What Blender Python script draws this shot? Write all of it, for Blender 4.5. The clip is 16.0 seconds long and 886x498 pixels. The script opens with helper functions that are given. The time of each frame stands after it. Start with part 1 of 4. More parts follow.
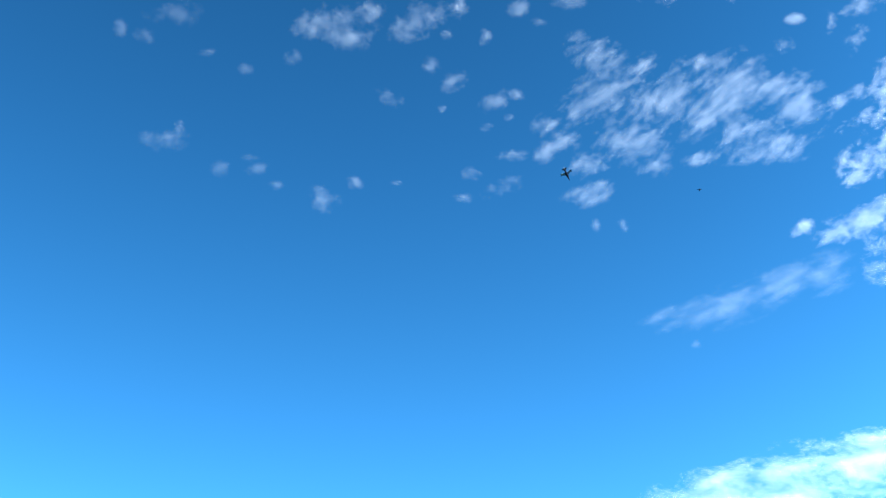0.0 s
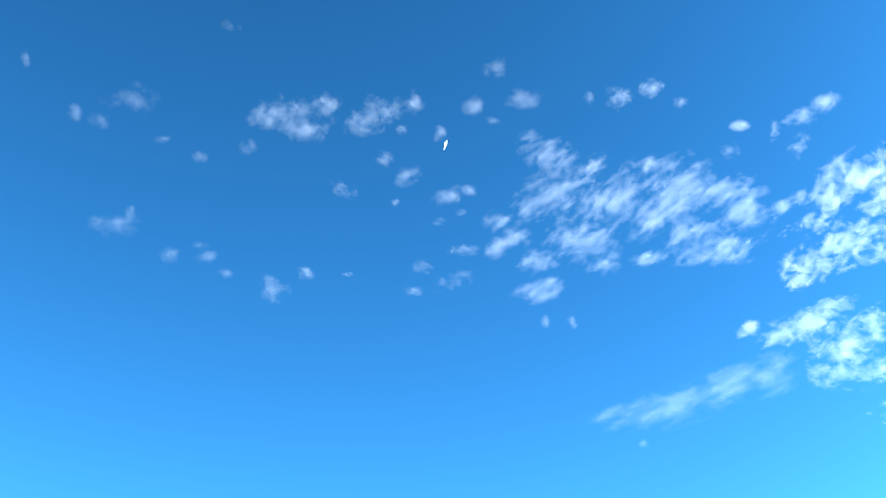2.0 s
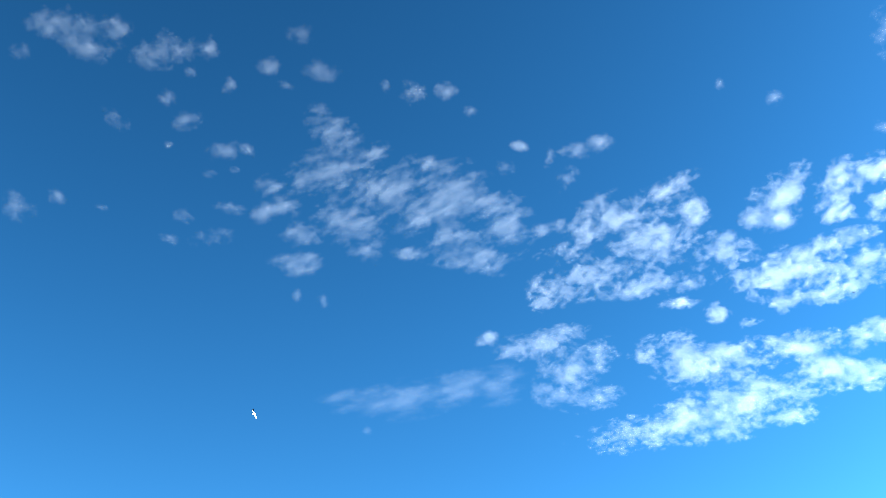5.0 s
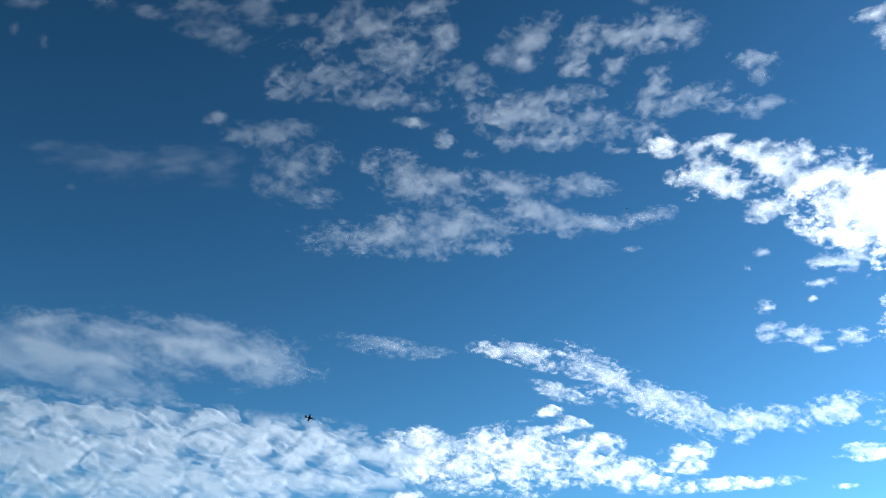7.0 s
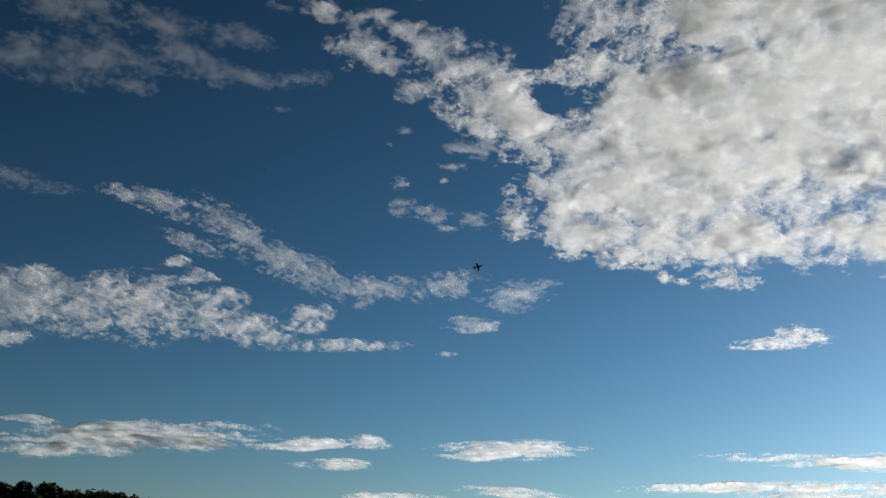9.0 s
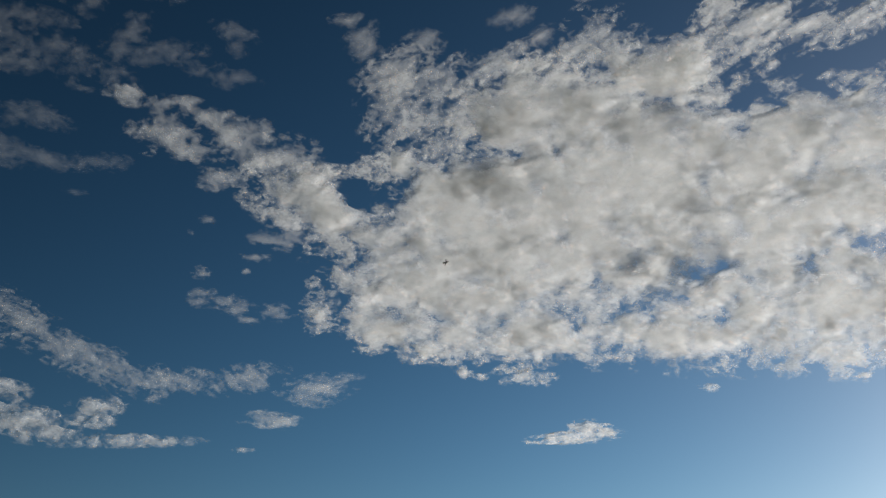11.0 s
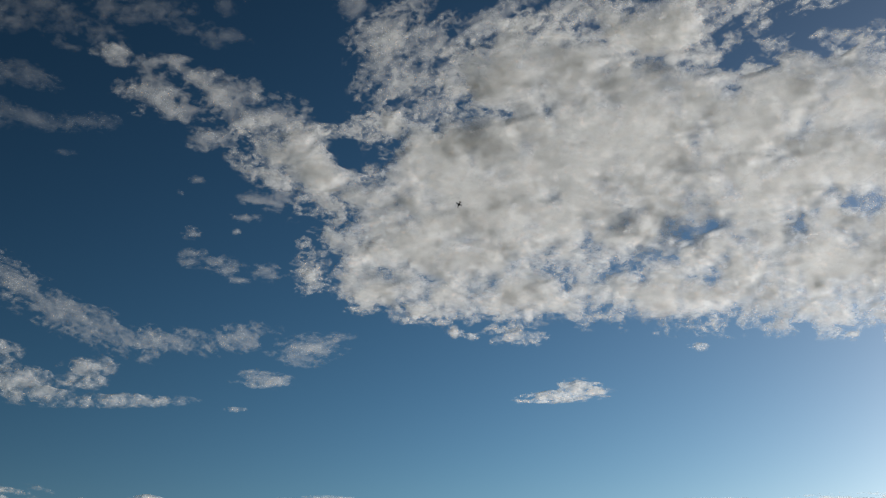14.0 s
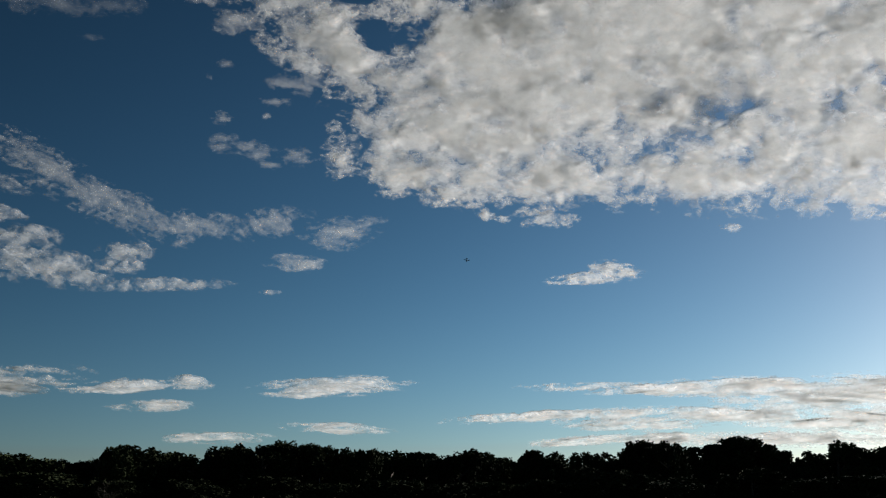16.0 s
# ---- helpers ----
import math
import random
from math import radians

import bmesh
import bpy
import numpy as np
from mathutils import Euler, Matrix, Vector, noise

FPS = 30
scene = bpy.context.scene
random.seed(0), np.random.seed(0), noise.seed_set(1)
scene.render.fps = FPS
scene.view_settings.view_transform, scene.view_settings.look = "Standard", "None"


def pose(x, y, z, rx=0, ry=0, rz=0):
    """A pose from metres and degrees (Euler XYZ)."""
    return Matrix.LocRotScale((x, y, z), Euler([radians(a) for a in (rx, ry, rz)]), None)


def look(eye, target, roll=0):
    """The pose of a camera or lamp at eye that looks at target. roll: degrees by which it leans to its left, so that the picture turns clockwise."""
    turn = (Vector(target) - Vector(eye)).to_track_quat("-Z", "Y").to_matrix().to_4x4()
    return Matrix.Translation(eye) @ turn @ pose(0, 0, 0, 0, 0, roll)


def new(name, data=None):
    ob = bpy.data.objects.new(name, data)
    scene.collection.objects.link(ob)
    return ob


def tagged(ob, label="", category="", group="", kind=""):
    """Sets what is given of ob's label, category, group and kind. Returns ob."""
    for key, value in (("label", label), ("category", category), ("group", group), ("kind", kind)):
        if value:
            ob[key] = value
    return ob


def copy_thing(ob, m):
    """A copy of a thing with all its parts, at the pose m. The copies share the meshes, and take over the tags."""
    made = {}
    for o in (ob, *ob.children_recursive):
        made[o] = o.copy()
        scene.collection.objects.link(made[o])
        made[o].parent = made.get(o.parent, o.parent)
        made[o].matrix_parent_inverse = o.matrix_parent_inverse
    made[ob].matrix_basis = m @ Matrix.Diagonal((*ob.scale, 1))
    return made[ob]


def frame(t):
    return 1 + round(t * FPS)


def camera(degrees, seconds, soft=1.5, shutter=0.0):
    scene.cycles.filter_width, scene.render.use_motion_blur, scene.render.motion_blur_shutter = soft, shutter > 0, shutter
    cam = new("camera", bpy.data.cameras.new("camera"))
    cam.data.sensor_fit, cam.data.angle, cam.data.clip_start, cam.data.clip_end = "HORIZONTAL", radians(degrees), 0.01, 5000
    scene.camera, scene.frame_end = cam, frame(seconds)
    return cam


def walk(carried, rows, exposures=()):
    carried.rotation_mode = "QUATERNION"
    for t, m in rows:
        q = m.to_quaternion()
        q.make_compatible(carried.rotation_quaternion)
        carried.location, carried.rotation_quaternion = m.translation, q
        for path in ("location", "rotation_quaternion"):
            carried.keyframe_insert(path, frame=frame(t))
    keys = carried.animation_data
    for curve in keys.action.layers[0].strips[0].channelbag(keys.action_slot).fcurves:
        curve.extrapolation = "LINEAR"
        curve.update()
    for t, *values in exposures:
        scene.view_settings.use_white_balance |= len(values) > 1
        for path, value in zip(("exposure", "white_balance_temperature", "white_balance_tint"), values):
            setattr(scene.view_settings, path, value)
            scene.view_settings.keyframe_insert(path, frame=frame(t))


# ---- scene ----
EYE = 1.6
cam = camera(47.17, 16.0, soft=1.2)
walk(cam, [
    (0.0, pose(0, 0, EYE, 121.38, 0.41, 70.41)),
    (0.5, pose(0, 0, EYE, 123.52, 0.01, 68.33)),
    (1.0, pose(0, 0, EYE, 124.91, 0.20, 67.49)),
    (1.5, pose(0, 0, EYE, 125.95, 0.53, 67.27)),
    (2.0, pose(0, 0, EYE, 126.61, 0.77, 67.29)),
    (2.5, pose(0, 0, EYE, 127.08, 0.82, 66.86)),
    (3.0, pose(0, 0, EYE, 127.23, 0.14, 65.37)),
    (3.1, pose(0, 0, EYE, 127.31, -0.05, 64.31)),
    (3.2, pose(0, 0, EYE, 127.72, 0.60, 62.13)),
    (3.3, pose(0, 0, EYE, 128.10, 1.12, 59.80)),
    (3.5, pose(0, 0, EYE, 128.84, 2.34, 55.21)),
    (3.7, pose(0, 0, EYE, 129.01, 3.22, 52.08)),
    (5.8, pose(0, 0, EYE, 121.72, -3.64, 47.62)),
    (6.0, pose(0, 0, EYE, 120.12, -4.13, 46.02)),
    (6.5, pose(0, 0, EYE, 116.20, -3.97, 40.35)),
    (6.7, pose(0, 0, EYE, 115.32, -3.67, 36.92)),
    (7.0, pose(0, 0, EYE, 114.73, -3.28, 30.78)),
    (7.5, pose(0, 0, EYE, 112.69, -3.06, 23.96)),
    (8.0, pose(0, 0, EYE, 110.52, -2.87, 18.69)),
    (8.5, pose(0, 0, EYE, 108.79, -2.64, 13.60)),
    (9.0, pose(0, 0, EYE, 107.90, -2.75, 9.49)),
    (9.5, pose(0, 0, EYE, 108.23, -2.49, 5.54)),
    (10.0, pose(0, 0, EYE, 110.30, -1.59, 1.74)),
    (10.2, pose(0, 0, EYE, 111.40, -1.21, 0.64)),
    (12.3, pose(0, 0, EYE, 114.07, 0.21, -1.95)),
    (12.5, pose(0, 0, EYE, 113.84, 0.20, -1.91)),
    (13.0, pose(0, 0, EYE, 113.03, 0.19, -1.91)),
    (13.5, pose(0, 0, EYE, 112.06, 0.16, -1.88)),
    (14.0, pose(0, 0, EYE, 111.19, 0.11, -1.80)),
    (14.5, pose(0, 0, EYE, 110.27, 0.06, -1.60)),
    (15.0, pose(0, 0, EYE, 108.95, -0.07, -1.31)),
    (15.5, pose(0, 0, EYE, 107.18, 0.02, -0.56)),
    (16.0, pose(0, 0, EYE, 104.60, 0.00, 0.00)),
], exposures=[(0.0, 4.45, 4900, 6), (0.5, 4.75, 4900, 6), (1.5, 4.85, 4900, 6), (3.0, 4.8, 4900, 6), (3.7, 4.6, 4900, 6), (6.0, 3.5, 5050, 7),
               (7.0, 2.5, 5350, 8), (8.0, 1.45, 5800, 9), (9.0, 0.68, 6000, 10), (9.5, 0.53, 6050, 10), (10.0, 0.28, 6050, 10), (12.5, 0.2, 6050, 10),
               (16.0, 0.25, 6050, 10)])


# ---- daylight ----
SUN_AZ, SUN_EL = 46.0, 14.0
world = bpy.data.worlds.new("sky")
scene.world = world
world.use_nodes = True
wn, wl = world.node_tree.nodes, world.node_tree.links
sky = wn.new("ShaderNodeTexSky")
sky.sky_type = "NISHITA"
sky.sun_disc = False
sky.sun_elevation = radians(SUN_EL)
sky.sun_rotation = radians(SUN_AZ)
sky.altitude = 100.0
sky.air_density, sky.dust_density, sky.ozone_density = 0.8, 0.45, 2.2
deep, rich = wn.new("ShaderNodeGamma"), wn.new("ShaderNodeHueSaturation")
deep.inputs["Gamma"].default_value = 1.35
rich.inputs["Saturation"].default_value, rich.inputs["Value"].default_value = 1.05, 0.535
rich.inputs["Hue"].default_value = 0.481
wl.new(sky.outputs["Color"], rich.inputs["Color"])
wl.new(rich.outputs["Color"], deep.inputs["Color"])
sa, se = radians(SUN_AZ), radians(SUN_EL)
SUN_WAY = Vector((math.sin(sa) * math.cos(se), math.cos(sa) * math.cos(se), math.sin(se)))


def sky_math(kind, op, a, b):
    k = wn.new(kind)
    k.operation = op
    slots = (k.inputs[0], k.inputs["Scale"] if op == "SCALE" else k.inputs[1])
    for slot, v in zip(slots, (a, b)):
        if isinstance(v, bpy.types.NodeSocket):
            wl.new(v, slot)
        else:
            slot.default_value = v
    return k


# haze scatters forwards: the sky brightens towards the sun and pales round it
way = wn.new("ShaderNodeTexCoord")
facing = sky_math("ShaderNodeVectorMath", "DOT_PRODUCT", way.outputs["Generated"], SUN_WAY[:]).outputs["Value"]
up = wn.new("ShaderNodeSeparateXYZ")
wl.new(way.outputs["Generated"], up.inputs[0])
slope = sky_math("ShaderNodeMath", "MULTIPLY", facing, 1.27)
fade = sky_math("ShaderNodeMath", "MULTIPLY", up.outputs["Z"], 1.4)
lift = sky_math("ShaderNodeMath", "POWER", 2.0, sky_math("ShaderNodeMath", "SUBTRACT", slope.outputs[0], fade.outputs[0]).outputs[0])
bright = sky_math("ShaderNodeVectorMath", "SCALE", deep.outputs["Color"], lift.outputs[0])
halo = sky_math("ShaderNodeMath", "POWER", sky_math("ShaderNodeMath", "MAXIMUM", facing, 0.0).outputs[0], 10.0)
pale = sky_math("ShaderNodeVectorMath", "SCALE", (0.95, 0.5, 0.25), halo.outputs[0])
whole = sky_math("ShaderNodeVectorMath", "ADD", bright.outputs[0], pale.outputs[0])
wl.new(whole.outputs[0], wn["Background"].inputs["Color"])
wn["Background"].inputs["Strength"].default_value = 0.0365

sun = new("sun", bpy.data.lights.new("sun", "SUN"))
sun.data.energy, sun.data.angle, sun.data.color = 5.0, radians(0.6), (1.0, 0.93, 0.82)
sun.matrix_world = look((SUN_WAY * 400)[:], (0, 0, 0))


# ---- materials ----
def material(name):
    m = bpy.data.materials.new(name)
    m.use_nodes = True
    return m, m.node_tree.nodes, m.node_tree.links


def surface(name, base, rough=0.6, metal=0.0, vary=0.25, scale=3.0, bump=0.0, random_obj=0.0, sheen=0.5):
    """A Principled surface with two scales of colour variation."""
    m, n, l = material(name)
    p = n["Principled BSDF"]
    p.inputs["Roughness"].default_value, p.inputs["Metallic"].default_value = rough, metal
    p.inputs["Specular IOR Level"].default_value = sheen
    geo = n.new("ShaderNodeTexCoord")
    coarse, fine = n.new("ShaderNodeTexNoise"), n.new("ShaderNodeTexNoise")
    coarse.inputs["Scale"].default_value, fine.inputs["Scale"].default_value = scale, scale * 9
    coarse.inputs["Detail"].default_value = 4
    for t in (coarse, fine):
        l.new(geo.outputs["Object"], t.inputs["Vector"])
    add = n.new("ShaderNodeMath")
    add.operation = "ADD"
    l.new(coarse.outputs["Fac"], add.inputs[0])
    l.new(fine.outputs["Fac"], add.inputs[1])
    ramp = n.new("ShaderNodeMapRange")
    ramp.inputs["From Min"].default_value, ramp.inputs["From Max"].default_value = 0.6, 1.4
    ramp.inputs["To Min"].default_value, ramp.inputs["To Max"].default_value = 1 - vary, 1 + vary
    l.new(add.outputs[0], ramp.inputs["Value"])
    mul = n.new("ShaderNodeVectorMath")
    mul.operation = "SCALE"
    mul.inputs[0].default_value = base
    l.new(ramp.outputs[0], mul.inputs["Scale"])
    last = mul.outputs[0]
    if random_obj:
        info, hsv = n.new("ShaderNodeObjectInfo"), n.new("ShaderNodeHueSaturation")
        span = n.new("ShaderNodeMapRange")
        span.inputs["To Min"].default_value, span.inputs["To Max"].default_value = 1 - random_obj, 1 + random_obj
        l.new(info.outputs["Random"], span.inputs["Value"])
        l.new(span.outputs[0], hsv.inputs["Value"])
        l.new(last, hsv.inputs["Color"])
        last = hsv.outputs["Color"]
    l.new(last, p.inputs["Base Color"])
    if bump:
        b = n.new("ShaderNodeBump")
        b.inputs["Strength"].default_value = bump
        l.new(fine.outputs["Fac"], b.inputs["Height"])
        l.new(b.outputs[0], p.inputs["Normal"])
    return m


def vapour():
    """Cloud: white droplets that scatter light back and through, clear where thin."""
    m, n, l = material("cloud_vapour")
    n.remove(n["Principled BSDF"])
    out = n["Material Output"]
    coord = n.new("ShaderNodeTexCoord")

    def attr(name):
        k = n.new("ShaderNodeAttribute")
        k.attribute_name = name
        return k.outputs["Fac"]

    def mix(op, a, b, c=None):
        k = n.new("ShaderNodeMath")
        k.operation = op
        for i, v in enumerate((a, b, c)):
            if v is None:
                continue
            if isinstance(v, (int, float)):
                k.inputs[i].default_value = v
            else:
                l.new(v, k.inputs[i])
        return k.outputs[0]

    def cloth(scale, detail, rough, warp=0.0):
        k = n.new("ShaderNodeTexNoise")
        k.inputs["Scale"].default_value, k.inputs["Detail"].default_value = scale, detail
        k.inputs["Roughness"].default_value, k.inputs["Distortion"].default_value = rough, warp
        l.new(coord.outputs["Object"], k.inputs["Vector"])
        return k.outputs["Fac"]

    def span(v, a, b, c, d):
        k = n.new("ShaderNodeMapRange")
        k.interpolation_type = "SMOOTHSTEP"
        for name, x in (("From Min", a), ("From Max", b), ("To Min", c), ("To Max", d)):
            k.inputs[name].default_value = x
        l.new(v, k.inputs["Value"])
        return k.outputs[0]
    body, ragged, veil, painted_shade = attr("body"), attr("grain"), attr("veil"), attr("painted_shade")
    flake, lump = cloth(0.056, 7, 0.63, 0.5), cloth(0.011, 5, 0.55)
    # wisps eat into the thin parts and fade where the cloud is thick
    bite = mix("MULTIPLY", mix("MULTIPLY", mix("SUBTRACT", flake, 0.5), ragged), span(body, 0.3, 1.2, 3.2, 1.3))
    bite = mix("MINIMUM", bite, mix("MULTIPLY", body, 0.9))
    depth = mix("MAXIMUM", mix("SUBTRACT", mix("ADD", body, bite), 0.02), 0.0)
    depth = mix("MULTIPLY", mix("POWER", depth, 1.8), span(body, 0.0, 0.22, 0.0, 1.0))
    alpha = mix("SUBTRACT", 1.0, mix("POWER", 2.718, mix("MULTIPLY", mix("MULTIPLY", depth, veil), -2.0)))
    back, thru = n.new("ShaderNodeBsdfDiffuse"), n.new("ShaderNodeBsdfTranslucent")
    back.inputs["Color"].default_value = (0.95, 0.95, 0.95, 1)
    # thicker cloud lets less light through; grey self-shading is painted in by noise
    shade_sum = mix("ADD", painted_shade, mix("ADD", mix("MULTIPLY_ADD", lump, 2.4, -1.2), mix("MULTIPLY_ADD", flake, 0.7, -0.35)))
    l.new(span(shade_sum, 0.35, 1.75, 1.0, 0.24), thru.inputs["Color"])
    both, clear, end = n.new("ShaderNodeMixShader"), n.new("ShaderNodeBsdfTransparent"), n.new("ShaderNodeMixShader")
    both.inputs[0].default_value = 0.6
    l.new(back.outputs[0], both.inputs[1])
    l.new(thru.outputs[0], both.inputs[2])
    l.new(alpha, end.inputs[0])
    l.new(clear.outputs[0], end.inputs[1])
    l.new(both.outputs[0], end.inputs[2])
    l.new(end.outputs[0], out.inputs["Surface"])
    return m


VAPOUR = vapour()
GRASS = surface("meadow_grass", (0.06, 0.085, 0.03), 0.9, vary=0.45, scale=0.9, bump=0.6, sheen=0.2)
LEAF = surface("tree_leaves", (0.032, 0.04, 0.016), 0.9, vary=0.4, scale=0.6, random_obj=0.3, sheen=0.05)
BARK = surface("tree_bark", (0.16, 0.13, 0.10), 0.9, vary=0.35, scale=2.0, bump=0.4)
DEADWOOD = surface("dead_wood", (0.05, 0.042, 0.034), 0.9, vary=0.3, scale=4.0, bump=0.3, sheen=0.2)
WHITE = surface("white_airframe_paint", (0.6, 0.6, 0.6), 0.35, vary=0.04, scale=4.0)
DARK = surface("black_airframe_paint", (0.002, 0.002, 0.003), 0.9, vary=0.15, scale=4.0, sheen=0.0)
GLASS = surface("smoked_canopy", (0.003, 0.003, 0.004), 0.3, vary=0.1, scale=4.0)
UNDERSIDE = surface("blue_underside_paint", (0.006, 0.016, 0.034), 0.8, vary=0.1, scale=4.0, sheen=0.0)
METAL = surface("burnt_metal", (0.03, 0.028, 0.026), 0.6, 0.3, vary=0.2, scale=8.0)
FEATHER = surface("dark_feathers", (0.004, 0.004, 0.004), 0.9, vary=0.3, scale=20.0, sheen=0.0)


def part(name, bm, mat, parent=None, label="", smooth=True):
    me = bpy.data.meshes.new(name)
    bmesh.ops.recalc_face_normals(bm, faces=bm.faces)
    bm.to_mesh(me)
    bm.free()
    me.materials.append(mat)
    if smooth:
        me.shade_smooth()
    ob = new(name, me)
    ob.parent = parent
    return tagged(ob, label)


# ---- ground ----
def ground():
    bm = bmesh.new()
    rings = [0, 20, 60, 120, 200, 400, 900, 2000, 4900]
    loops = []
    for r in rings[1:]:
        loops.append([bm.verts.new((r * math.sin(a), r * math.cos(a), 0.25 * noise.noise((r * math.sin(a) / 40, r * math.cos(a) / 40, 0)) - 0.2 * (r > 900)))
                      for a in np.linspace(0, 2 * math.pi, 96, endpoint=False)])
    mid = bm.verts.new((0, 0, 0))
    for i in range(96):
        bm.faces.new((mid, loops[0][(i + 1) % 96], loops[0][i]))
        for a, b in zip(loops, loops[1:]):
            bm.faces.new((a[i], a[(i + 1) % 96], b[(i + 1) % 96], b[i]))
    return tagged(part("ground", bm, GRASS), "open mown grass field in shade", "ground", kind="structure")


ground()

# ---- clouds ----
TOP, REACH = 1500.0, 4600.0  # the deck is highest overhead and sinks to the horizon
_rng = np.random.RandomState(7)
PERM = np.concatenate([_rng.permutation(256)] * 2)
GRAD = np.stack([np.cos(np.linspace(0, 2 * np.pi, 256)), np.sin(np.linspace(0, 2 * np.pi, 256))], 1)
JIT = _rng.rand(256, 2)


def perlin(x, y):
    xi, yi = np.floor(x).astype(int), np.floor(y).astype(int)
    xf, yf = x - xi, y - yi
    u, v = xf ** 3 * (xf * (xf * 6 - 15) + 10), yf ** 3 * (yf * (yf * 6 - 15) + 10)

    def corner(i, j):
        g = GRAD[PERM[(PERM[(xi + i) & 255] + yi + j) & 255]]
        return g[..., 0] * (xf - i) + g[..., 1] * (yf - j)
    a = corner(0, 0) * (1 - u) + corner(1, 0) * u
    b = corner(0, 1) * (1 - u) + corner(1, 1) * u
    return (a * (1 - v) + b * v) * 1.5


def fbm(x, y, octaves=5, gain=0.55):
    s, a, tot = 0, 1.0, 0
    for k in range(octaves):
        s = s + a * perlin(x * 2 ** k + 17.3 * k, y * 2 ** k - 9.1 * k)
        tot += a
        a *= gain
    return s / tot * 1.6


def billow(x, y):
    """Rounded lumps: 1 in a lump's middle, below 0 between lumps."""
    xi, yi = np.floor(x).astype(int), np.floor(y).astype(int)
    acc = np.zeros(x.shape)
    for i in (-1, 0, 1):
        for j in (-1, 0, 1):
            p = JIT[PERM[(PERM[(xi + i) & 255] + yi + j) & 255]]
            acc += np.exp(-9 * ((xi + i + p[..., 0] - x) ** 2 + (yi + j + p[..., 1] - y) ** 2))
    return 1 + 2.2 * np.log(acc + 1e-6) / 9


def deck(az, el):
    """Where the way at that azimuth and elevation (radians) meets the cloud deck."""
    k, tn = TOP / REACH ** 2, np.tan(el)
    r = (-tn + np.sqrt(tn * tn + 4 * k * TOP)) / (2 * k)
    return r * np.sin(az), r * np.cos(az), r * tn + EYE


def pieces(cell):
    """The connected islands of a grid of cells."""
    left = set(zip(*(k.tolist() for k in np.nonzero(cell))))
    while left:
        todo, found = [left.pop()], []
        while todo:
            i, j = todo.pop()
            found.append((i, j))
            for q in ((i + 1, j), (i - 1, j), (i, j + 1), (i, j - 1)):
                if q in left:
                    left.remove(q)
                    todo.append(q)
        yield found


